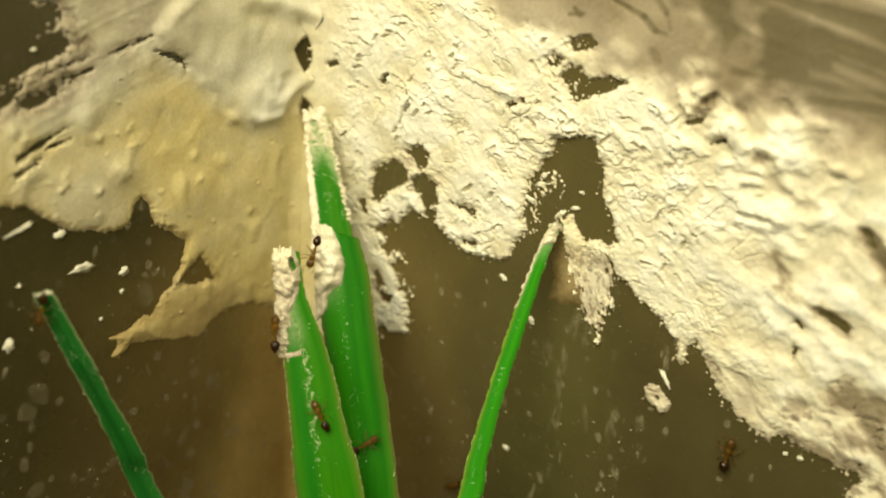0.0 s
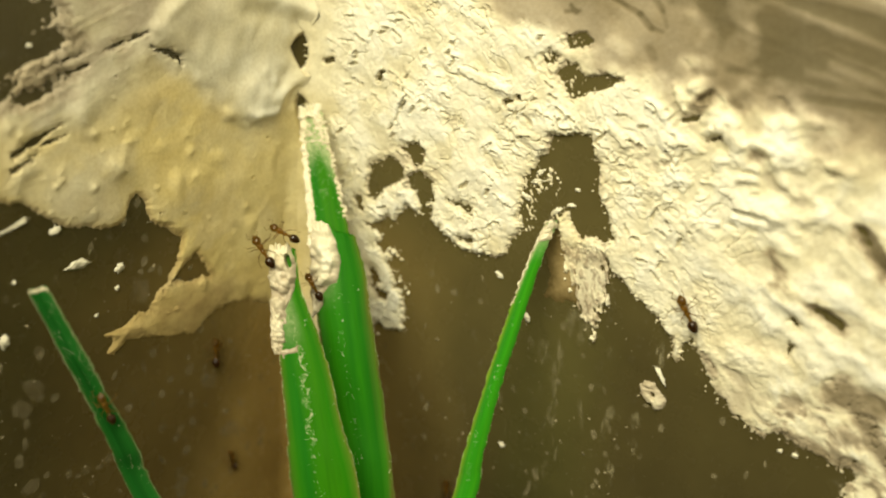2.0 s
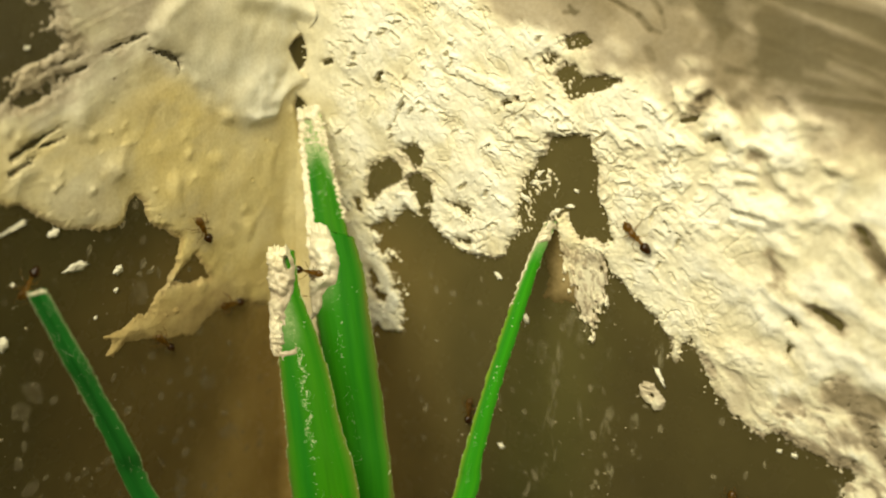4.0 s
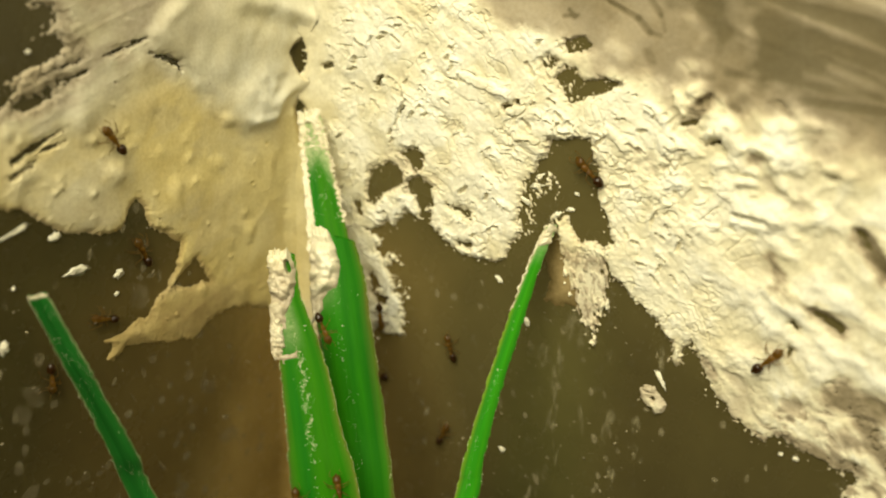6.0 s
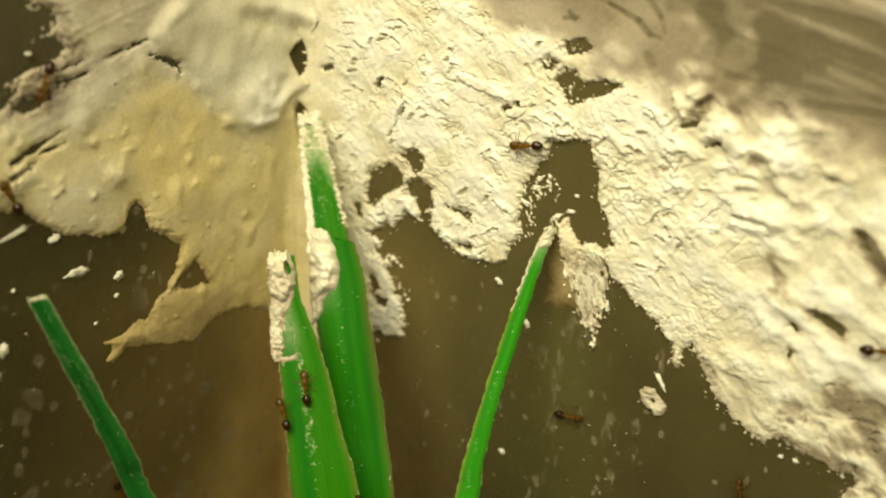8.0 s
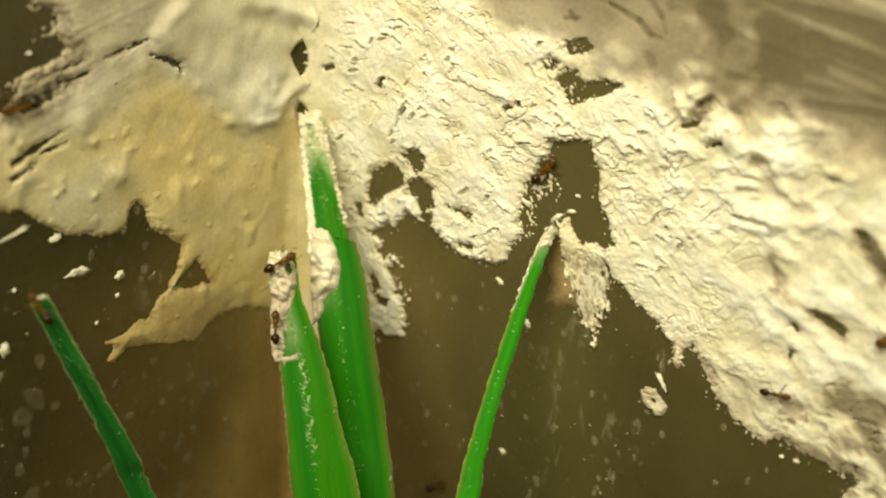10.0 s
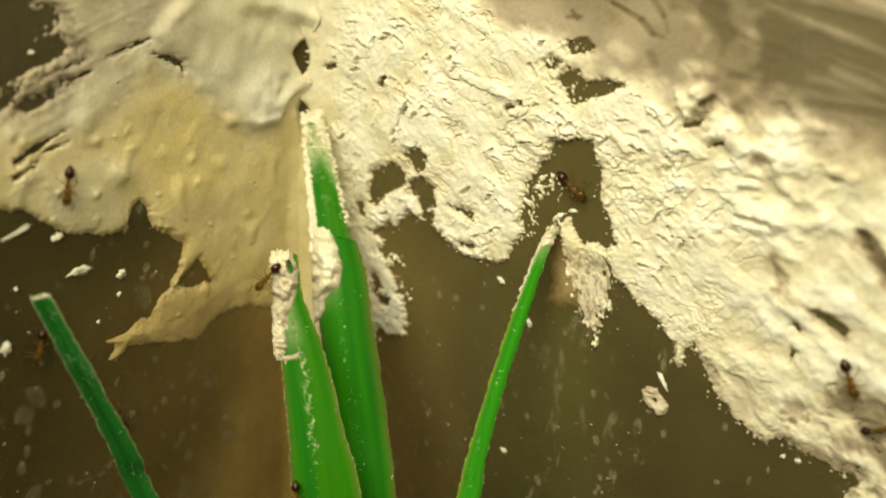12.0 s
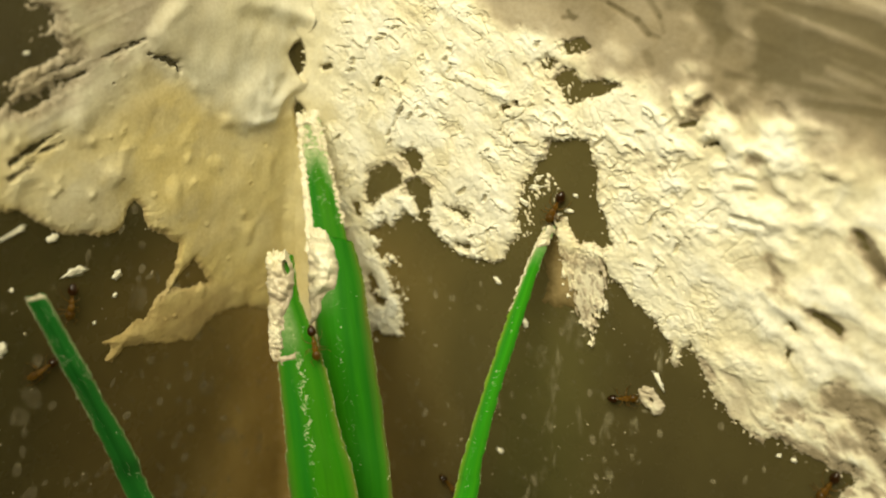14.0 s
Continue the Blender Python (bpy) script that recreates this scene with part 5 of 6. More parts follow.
def crust(leaf_ob, data, s0, s1, w0, w1, high, seed, label, end=None, loose=0.5, grain=0.75, tone=(0.6, 0.25), top=0.0, cut=None):
    """Lumpy dried paste caked on a leaf, from s0 to s1 along it and w0 to w1 across, narrowing to end.
    grain: lumps per millimetre; tone: how white it is at the foot and how much whiter on the lumps and at the tip; cut: a mask over s and w."""
    a, b, n, front = data
    rows = front.shape[0]
    S, Wd = np.meshgrid(np.linspace(s0, s1, 190), np.linspace(w0, w1, 90), indexing="ij")
    i, j = np.clip(S * (rows - 1), 0, rows - 1.001), np.clip(Wd * (front.shape[1] - 1), 0, front.shape[1] - 1.001)
    i0, j0 = i.astype(int), j.astype(int)
    fi, fj = (i - i0)[..., None], (j - j0)[..., None]
    base = (front[i0, j0] * (1 - fi) + front[i0 + 1, j0] * fi) * (1 - fj) + (front[i0, j0 + 1] * (1 - fi) + front[i0 + 1, j0 + 1] * fi) * fj
    side = (b - a)[i0]
    over = np.where(Wd < 0, Wd, np.where(Wd > 1, Wd - 1, 0))[..., None]
    base = base + side * over
    tip = (front[0].mean(0) - front[3].mean(0)) / 3 * (rows - 1)
    base = base + np.minimum(S, 0)[..., None] * -tip
    arc = np.concatenate([[0], np.cumsum(np.linalg.norm(np.diff(a, axis=0), axis=1))]) / MM
    px, py = arc[i0] + fi[..., 0] * (arc[1]), Wd * np.linalg.norm(side, axis=-1) / MM
    x, y = (S - s0) / (s1 - s0), (Wd - w0) / (w1 - w0)
    far = 1.0 if end is None else 1 - (1 - (end - w0) / (w1 - w0)) * x ** 1.4
    round_off = np.sqrt(np.clip(1 - (2 * np.clip(y / far, 0, 1) - 1) ** 2, 0, 1))
    rim = np.minimum.reduce([x * 9 + (0.5 if s0 > 0 else -0.1), (1 - x) * 3.0, 1.2 * round_off + 0.15, (far - y) * 5.0])
    if cut is not None:
        rim = np.minimum(rim, cut(S, Wd))
    rim = rim + loose * fbm(px * 0.75 * grain, py * 0.75 * grain, seed, 3, 0.45)
    rng = np.random.RandomState(seed)
    beads = np.zeros(S.shape)
    spread = (px.max() - px.min()) * (py.max() - py.min())
    for k in range(int(min(260, 5.0 * spread * grain * grain)) + 6):
        c, r = (rng.uniform(px.min(), px.max()), rng.uniform(py.min(), py.max())), rng.uniform(0.22, 0.5) / grain
        beads = np.maximum(beads, rng.uniform(0.5, 1.0) * np.sqrt(np.clip(1 - ((px - c[0]) ** 2 + (py - c[1]) ** 2) / (r * r), 0, 1)))
    beads = soften(beads, 2)
    folds = 0.9 * beads + 0.35 * fbm(px * grain * 0.8, py * grain * 0.8, seed + 5, 3, 0.45)
    h = high * (np.clip(rim, 0, 1.1) ** 0.7 * (0.42 + 0.75 * folds) - 0.10)
    sway = 0.16 * fbm(px * grain * 0.9, py * grain * 0.3, seed + 21, 2)
    points = base + n[i0] * (h * MM)[..., None] + side / np.linalg.norm(side, axis=-1)[..., None] * (sway * MM)[..., None]
    white = tone[0] + tone[1] * h / high + top * (1 - step(x, 0.08, 0.22)) + 0.08 * fbm(px * 0.5, py * 0.5, seed + 13, 2)
    ob = grid_mesh("crust", points, h > 0, CAKED, np.clip(white, 0.1, 0.95))
    ob.parent = leaf_ob
    ob["label"] = label
    return ob


GRAIN = plain("pale_grain", (0.55, 0.60, 0.36), 0.6, 0.3, 900)


def plant():
    root = new("artificial_plant")
    root.location = (0, 0, 0)
    tagged(root, "tuft of green plastic strap leaves with cut paste-caked tips", "plant")
    front, f = leaf(root, LEAF_FRONT, LEAF, 0.16, 1, "bright green leaf with a white caked tip", lambda s, w: 0.45 * step(0.36 - s, 0, 0.12) * step(0.75 - w, 0, 0.4))
    grains(front, f[3], 2, 1700, line=(0.33, 0.66, 0.50, 0.42))
    crust(front, f, -0.022, 0.27, -0.14, 1.10, 0.95, 201, "thick lumpy greyish white dried paste", None, 0.40, 0.7, (0.42, 0.20), 0.30, lambda S, W: np.minimum(5 * (np.interp(S, (-0.02, 0.03, 0.10, 0.16, 0.21, 0.27), (0.80, 0.98, 0.95, 0.66, 0.40, 0.22)) - W), 2.5 - 4 * np.exp(-((W - 0.72) / 0.14) ** 2 - ((S - 0.045) / 0.03) ** 2)))
    crust(front, f, 0.20, 0.352, -0.14, 0.18, 0.55, 207, "beads of dried paste along the edge", None, 1.1, 1.3, (0.46, 0.22))
    crust(front, f, 0.315, 0.365, 0.0, 0.50, 0.12, 208, "thin lip of dried paste", None, 0.5, 1.6, (0.30, 0.22), 0.0, lambda S, W: 1.2 * np.exp(-((S - 0.344 + 0.30 * np.maximum(W - 0.24, 0) ** 2) / 0.006) ** 2) - 0.25)
    middle, m = leaf(root, LEAF_MIDDLE, LEAF_BROAD, 0.14, 3, "broad green leaf with white paste along one edge", lambda s, w: 0.35 * step(0.30 - s, 0, 0.15) * step(0.55 - w, 0, 0.35))
    grains(middle, m[3], 4, 900)
    crust(middle, m, -0.025, 0.32, -0.08, 0.80, 1.0, 202, "thick lumpy white dried paste", None, 0.40, 0.65, (0.52, 0.26), 0.12, lambda S, W: 6 * (np.interp(S, (-0.02, 0.03, 0.08, 0.12, 0.17, 0.23, 0.29, 0.32), (0.36, 0.54, 0.58, 0.52, 0.36, 0.22, 0.06, -0.2)) - W))
    tall, t = leaf(root, LEAF_TALL, LEAF, 0.12, 5, "tall green leaf with a white powdered tip", lambda s, w: 0.85 * step(0.28 - s + 0.05 * w + 0.03 * np.sin(9 * w), 0, 0.15) + 0.6 * step(0.14 - w, 0, 0.1) * step(0.55 - s, 0, 0.1) + 0.4 * step(w, 0.86, 1.0) * step(0.45 - s, 0, 0.15))
    grains(tall, t[3], 6, 1500, 0.42, 0.5)
    crust(tall, t, -0.03, 0.09, -0.06, 1.06, 0.42, 203, "lumps of white dried paste", 0.9, 0.6, 1.1, (0.66, 0.3), 0.1, lambda S, W: 1.5 - 2.2 * np.exp(-((W - 0.42) / 0.20) ** 2) * step(S, 0.025, 0.04))
    crust(tall, t, 0.05, 0.42, -0.04, 1.08, 0.16, 209, "thin crumbly white paste", None, 1.3, 3.0, (0.56, 0.36), 0.0, lambda S, W: 0.16 - 1.6 * step(S - 0.05 * W, 0.10, 0.19) * step(0.97 - W, 0, 0.12) + 0.4 * step(W, 0.85, 1.0))
    crust(tall, t, 0.09, 0.52, -0.12, 0.13, 0.22, 204, "thin crumbly white paste", None, 0.7, 2.0, (0.58, 0.32))
    thin, r = leaf(root, LEAF_THIN, LEAF_PALE, 0.22, 7, "narrow bright green leaf", lambda s, w: 0.6 * step(0.12 - s, 0, 0.10) + 0.7 * step(0.22 - w, 0, 0.18) * step(0.24 - s, 0, 0.1))
    grains(thin, r[3], 8, 520)
    crust(thin, r, -0.008, 0.05, -0.06, 1.02, 0.18, 205, "pale paste on the cut tip", None, 0.8, 1.4, (0.48, 0.3))
    crust(thin, r, 0.015, 0.24, -0.11, 0.05, 0.11, 206, "white paste along the edge", None, 0.9, 1.4, (0.50, 0.3))
    dark, d = leaf(root, LEAF_DEEP, LEAF_DARK, 0.2, 9, "deep green leaf with pale grainy edges")
    grains(dark, d[3], 10, 2000, coarse=0.65, middle=0.0)
    crust(dark, d, -0.004, 0.03, -0.02, 1.02, 0.12, 210, "pale dried rim on the cut tip", None, 0.8, 2.0, (0.5, 0.3))


plant()


# ---------------------------------------------------------------- ants
def tube(bm, a, b, ra, rb, sides=6):
    a, b = Vector(a), Vector(b)
    m = Matrix.Translation((a + b) / 2) @ (b - a).to_track_quat("Z", "Y").to_matrix().to_4x4()
    bmesh.ops.create_cone(bm, cap_ends=True, segments=sides, radius1=ra, radius2=rb, depth=(b - a).length, matrix=m)


def ball(bm, centre, size, taper=0.0, turn=0.0):
    made = bmesh.ops.create_uvsphere(bm, u_segments=14, v_segments=9, radius=1)["verts"]
    for v in made:
        k = 1 - taper * v.co.x
        v.co = Vector((v.co.x * size[0], v.co.y * size[1] * k, v.co.z * size[2] * k))
        v.co.rotate(Euler((0, turn, 0)))
        v.co += Vector(centre)


def ant():
    """A worker ant, head towards +x, feet at z = 0; lengths in metres."""
    root = new("ant")
    bm = bmesh.new()
    ball(bm, (0.10 * MM, 0, 0.62 * MM), (0.46 * MM, 0.29 * MM, 0.30 * MM), -0.15)
    ball(bm, (-0.42 * MM, 0, 0.58 * MM), (0.40 * MM, 0.22 * MM, 0.25 * MM), -0.1, 0.15)
    part("thorax", bm, ANT_RED, root)
    bm = bmesh.new()
    ball(bm, (-0.84 * MM, 0, 0.56 * MM), (0.16 * MM, 0.14 * MM, 0.18 * MM))
    ball(bm, (-1.06 * MM, 0, 0.58 * MM), (0.15 * MM, 0.17 * MM, 0.19 * MM))
    part("petiole", bm, ANT_RED, root)
    bm = bmesh.new()
    ball(bm, (-1.64 * MM, 0, 0.60 * MM), (0.59 * MM, 0.43 * MM, 0.41 * MM), -0.32)
    part("gaster", bm, ANT_DARK, root, "shiny black gaster")
    bm = bmesh.new()
    ball(bm, (0.86 * MM, 0, 0.57 * MM), (0.50 * MM, 0.43 * MM, 0.32 * MM), 0.12, 0.2)
    tube(bm, (1.20 * MM, 0.13 * MM, 0.46 * MM), (1.46 * MM, 0.02 * MM, 0.40 * MM), 0.06 * MM, 0.02 * MM)
    tube(bm, (1.20 * MM, -0.13 * MM, 0.46 * MM), (1.46 * MM, -0.02 * MM, 0.40 * MM), 0.06 * MM, 0.02 * MM)
    head = part("head", bm, ANT_HEAD, root, "dark amber head")
    for side in (-1, 1):
        bm = bmesh.new()
        ball(bm, (0.92 * MM, side * 0.33 * MM, 0.69 * MM), (0.07 * MM, 0.05 * MM, 0.07 * MM))
        part("eye", bm, ANT_DARK, head)
        bm = bmesh.new()
        tube(bm, (1.10 * MM, side * 0.14 * MM, 0.64 * MM), (1.34 * MM, side * 0.62 * MM, 0.88 * MM), 0.022 * MM, 0.022 * MM)
        tube(bm, (1.34 * MM, side * 0.62 * MM, 0.88 * MM), (1.86 * MM, side * 0.42 * MM, 0.60 * MM), 0.022 * MM, 0.034 * MM)
        part("antenna", bm, ANT_LEG, head)
    for side in (-1, 1):
        for hip, knee, foot in ((0.30, 0.72, 1.15), (0.02, 0.05, 0.10), (-0.28, -0.75, -1.35)):
            bm = bmesh.new()
            tube(bm, (0, 0, 0), ((knee - hip) * 0.55 * MM, side * 0.52 * MM, 0.36 * MM), 0.038 * MM, 0.046 * MM)
            tube(bm, ((knee - hip) * 0.55 * MM, side * 0.52 * MM, 0.36 * MM), ((knee - hip) * 1.1 * MM, side * 0.92 * MM, -0.16 * MM), 0.042 * MM, 0.028 * MM)
            tube(bm, ((knee - hip) * 1.1 * MM, side * 0.92 * MM, -0.16 * MM), ((foot - hip) * MM, side * 1.12 * MM, -0.50 * MM), 0.026 * MM, 0.016 * MM)
            leg = part("leg", bm, ANT_LEG, root)
            leg.location = (hip * MM, side * 0.14 * MM, 0.50 * MM)
    return root


# Surfaces that the ants walk on: a point, the direction to the side, the direction up, in metres.
SURFACES = {
    "north": (Vector((0, 0, 0)), Vector((1, 0, 0)), Vector((0, 0, 1))),
    "west": (Vector((0, 0, 0)), Vector((0, 1, 0)), Vector((0, 0, 1))),
    "front_leaf": (Vector((0.01281, -0.01668, 0.05471)), Vector((0.75205, 0.61267, 0.24302)), Vector((-0.47087, 0.24141, 0.84853))),
    "middle_leaf": (Vector((0.01308, -0.00899, 0.05425)), Vector((0.77901, 0.59861, 0.18658)), Vector((-0.43470, 0.30118, 0.84872))),
    "deep_leaf": (Vector((0.00491, -0.03730, 0.05490)), Vector((0.77863, 0.51717, 0.35534)), Vector((-0.28332, -0.21551, 0.93450))),
    "thin_leaf": (Vector((0.03275, -0.00128, 0.05865)), Vector((0.86151, 0.46769, -0.19765)), Vector((0.00847, 0.37598, 0.92659))),
    "front_back": (Vector((0.01191, -0.01521, 0.05379)), Vector((0.75205, 0.61267, 0.24302)), Vector((-0.47087, 0.24141, 0.84853))),
}


def paste_top(surface, a, b):
    """How high the paste stands under an ant, in millimetres: nearly the highest within its stance."""
    if surface not in TOPS:
        return 0.0
    u0, v0, size, height = TOPS[surface]
    i, j = int((b - v0) / size), int(((a if surface == "north" else -a) - u0) / size)
    patch = height[max(i - 9, 0):max(i + 10, 0), max(j - 9, 0):max(j + 10, 0)]
    return max(0.0, float(np.percentile(patch, 75))) if patch.size else 0.0


def stand(surface, a, b, heading):
    """The pose of an ant on a surface at a, b millimetres, heading in degrees from its side direction."""
    lift = paste_top(surface, a, b)
    p, e1, e2 = SURFACES[surface]
    n = e1.cross(e2)
    x = e1 * math.cos(radians(heading)) + e2 * math.sin(radians(heading))
    y = n.cross(x)
    place = p + e1 * a * MM + e2 * b * MM + n * lift * MM
    return Matrix((x, y, n)).transposed().to_4x4().copy(), place


# Each ant's way: seconds, surface, millimetres to the side and up, heading in degrees.
WAY_CLIMBER = [
    (0, "north", 52.8, 41.9, 87),
    (0.5, "north", 53.0, 43.7, 97),
    (1, "north", 51.1, 48.1, 121),
    (1.5, "north", 48.5, 51.3, 125),
    (2, "north", 46.9, 54.4, 126),
    (2.5, "north", 45.6, 55.6, 129),
    (3, "north", 44.2, 57.7, 139),
    (4.2, "north", 40.4, 60.3, 144),
    (5.5, "north", 37.0, 63.4, 137),
    (6, "north", 35.2, 65.0, 146),
    (6.5, "north", 33.2, 65.4, 162),
    (7, "north", 31.6, 66.1, 156),
    (7.5, "north", 30.2, 67.1, 156),
    (8, "north", 28.6, 66.0, 193),
    (8.6, "north", 27.9, 64.5, 245),
    (9.1, "north", 29.0, 64.3, 315),
    (9.6, "north", 30.2, 64.0, 384),
    (10.5, "north", 31.8, 64.6, 431),
    (11, "north", 32.3, 64.4, 379),
    (11.5, "north", 33.3, 63.6, 364),
    (12, "north", 34.0, 62.9, 329),
    (12.5, "north", 34.1, 61.8, 318),
    (13, "north", 34.3, 61.3, 303),
    (13.5, "north", 32.3, 60.3, 291),
    (14, "north", 32.6, 60.3, 251),
]
WAY_TIP = [
    (0, "front_leaf", 2.4, -0.9, -117),
    (0.25, "front_leaf", 1.7, -0.6, -162),
    (0.5, "front_leaf", 1.0, -0.3, -207),
    (1, "front_leaf", 0.1, 1.4, -218),
    (1.5, "front_leaf", 0.6, 1.6, -250),
    (2, "front_leaf", 0.2, 1.5, -219),
    (2.5, "front_leaf", 0.4, 1.3, -217),
    (2.75, "front_leaf", -0.4, 0.8, -181),
    (3, "front_leaf", -1.2, 0.1, -145),
    (3.5, "front_back", -1.0, -1.5, -110),
    (4, "front_back", 0.3, -4.5, -74),
    (5.5, "north", 13.0, 45.4, -65),
    (6, "north", 13.4, 41.9, -79),
    (6.5, "north", 12.8, 37.9, -86),
    (7.2, "north", 11.1, 27.3, -94),
    (8, "north", 11.0, 14.1, -90),
    (14, "north", 11.2, 13.7, -87),
]
WAY_STEM = [
    (0, "front_leaf", -2.2, -7.0, 80),
    (0.5, "front_leaf", -2.1, -5.1, 80),
    (1, "front_leaf", -2.0, -3.1, 79),
    (1.5, "front_leaf", -0.5, -1.9, 114),
    (2, "front_leaf", -1.9, 0.3, 113),
    (2.5, "front_leaf", -2.0, 0.5, 94),
    (2.75, "front_leaf", -2.6, -1.6, 160),
    (3, "west", -7.6, 42.8, 224),
    (4.2, "west", -12.5, 42.9, 159),
    (5.5, "west", -18.0, 45.1, 114),
    (6, "west", -22.9, 53.3, 114),
    (6.5, "west", -27.2, 57.8, 147),
    (7, "west", -30.3, 59.5, 175),
    (7.5, "west", -34.4, 60.7, 181),
    (8, "west", -36.1, 62.6, 114),
    (8.8, "west", -39.6, 65.7, 135),
    (10, "west", -40.3, 66.7, 131),
    (14, "west", -40.5, 66.4, 168),
]
WAY_LEAFER = [
    (0, "front_leaf", 0.4, -15.3, 107),
    (0.5, "front_leaf", -1.0, -9.9, 97),
    (1, "front_leaf", 0.8, -6.2, 74),
    (1.5, "front_leaf", 1.9, -1.8, 63),
    (2, "middle_leaf", -3.0, -5.0, 113),
    (2.5, "middle_leaf", -3.1, -5.5, 149),
    (2.75, "middle_leaf", -2.9, -5.0, 106),
    (3, "middle_leaf", -2.7, -4.5, 62),
    (3.6, "middle_leaf", -2.7, -4.1, 18),
    (4.2, "middle_leaf", -2.8, -3.6, -26),
    (5.5, "middle_leaf", -2.8, -3.8, -1),
    (5.75, "middle_leaf", -2.8, -3.8, -40),
    (6, "front_leaf", 2.7, -8.0, -78),
    (6.5, "front_leaf", 1.0, -13.5, -94),
    (7, "front_leaf", 2.2, -19.2, -89),
    (7.6, "front_leaf", 3.3, -24.7, -83),
    (14, "front_leaf", 3.1, -26.2, -83),
]
WAY_BACKLEAF = [
    (0, "middle_leaf", 0.3, -20.8, 24),
    (0.5, "middle_leaf", 2.6, -20.0, 24),
    (1, "north", 14.5, 33.1, 83),
    (1.17, "north", 14.7, 32.3, 31),
    (1.33, "north", 14.9, 31.5, -21),
    (1.5, "north", 15.1, 30.7, -72),
    (2, "north", 12.3, 25.5, -114),
    (2.33, "north", 11.9, 26.6, -165),
    (2.67, "north", 11.5, 27.8, -216),
    (3, "north", 11.1, 28.9, -267),
    (4.1, "north", 12.0, 31.3, -302),
    (5.2, "north", 12.8, 33.7, -338),
    (5.5, "north", 16.3, 34.1, -363),
    (5.67, "north", 15.0, 34.1, -418),
    (5.83, "north", 13.8, 34.2, -473),
    (6, "north", 12.6, 34.2, -528),
    (6.6, "north", 10.7, 31.9, -472),
    (8, "north", 11.9, 14.6, -447),
    (14, "north", 12.2, 12.1, -447),
]
WAY_ROUND = [
    (0, "north", 24.0, 23.9, -145),
    (0.25, "north", 24.3, 23.6, -101),
    (0.5, "north", 24.6, 23.2, -58),
    (1.2, "north", 24.7, 17.9, -84),
    (1.33, "north", 24.5, 18.3, -24),
    (1.47, "north", 24.2, 18.6, 36),
    (1.6, "north", 24.0, 19.0, 96),
    (2, "north", 23.8, 22.7, 96),
    (2.5, "north", 23.4, 28.5, 90),
    (3, "north", 24.3, 33.7, 85),
    (4.2, "north", 25.7, 34.7, 96),
    (5.5, "north", 24.4, 37.5, 122),
    (6, "north", 22.3, 41.7, 115),
    (6.5, "north", 20.9, 44.9, 115),
    (6.65, "north", 19.0, 44.8, 157),
    (6.8, "north", 17.1, 44.8, 199),
    (7.1, "north", 10.3, 41.1, 212),
    (7.8, "north", 10.9, 31.9, 249),
    (8.5, "north", 11.5, 22.8, 287),
    (9.15, "north", 16.6, 22.6, 337),
    (9.8, "north", 21.7, 22.4, 386),
    (10.5, "north", 25.0, 28.2, 432),
    (11, "north", 32.5, 26.5, 364),
    (11.5, "north", 34.5, 24.0, 353),
    (11.83, "north", 32.4, 22.9, 305),
    (12.17, "north", 30.2, 21.8, 256),
    (12.5, "north", 28.1, 20.7, 208),
    (13.05, "north", 24.7, 22.5, 161),
    (13.6, "north", 21.3, 24.2, 115),
    (13.8, "north", 21.2, 26.4, 68),
    (13.9, "north", 22.9, 25.4, 21),
    (14, "north", 24.6, 24.4, -25),
]
WAY_DIM = [
    (0, "west", -7.4, 10.5, 96),
    (0.6, "west", -7.5, 14.8, 97),
    (1, "west", -8.1, 22.2, 101),
    (1.5, "west", -10.7, 31.7, 111),
    (2, "west", -13.7, 37.7, 89),
    (2.5, "west", -11.8, 41.3, 59),
    (3, "west", -10.0, 44.5, 67),
    (4.2, "west", -17.0, 54.7, 128),
    (5.5, "west", -23.7, 61.8, 158),
    (6, "west", -25.8, 65.1, 126),
    (6.5, "west", -28.4, 68.5, 104),
    (7, "west", -28.9, 70.5, 104),
    (7.25, "west", -30.9, 70.8, 140),
    (7.5, "west", -32.8, 71.2, 177),
    (8, "west", -32.1, 70.8, 246),
    (9.2, "west", -34.7, 69.6, 235),
    (10.5, "west", -34.3, 69.1, 165),
    (11, "west", -32.4, 67.6, 234),
    (11.5, "west", -30.9, 64.7, 277),
    (12, "west", -31.0, 61.5, 259),
    (12.5, "west", -31.0, 60.0, 277),
    (13, "west", -30.4, 55.6, 265),
    (13.5, "west", -31.4, 53.1, 252),
    (14, "west", -30.9, 50.3, 259),
]
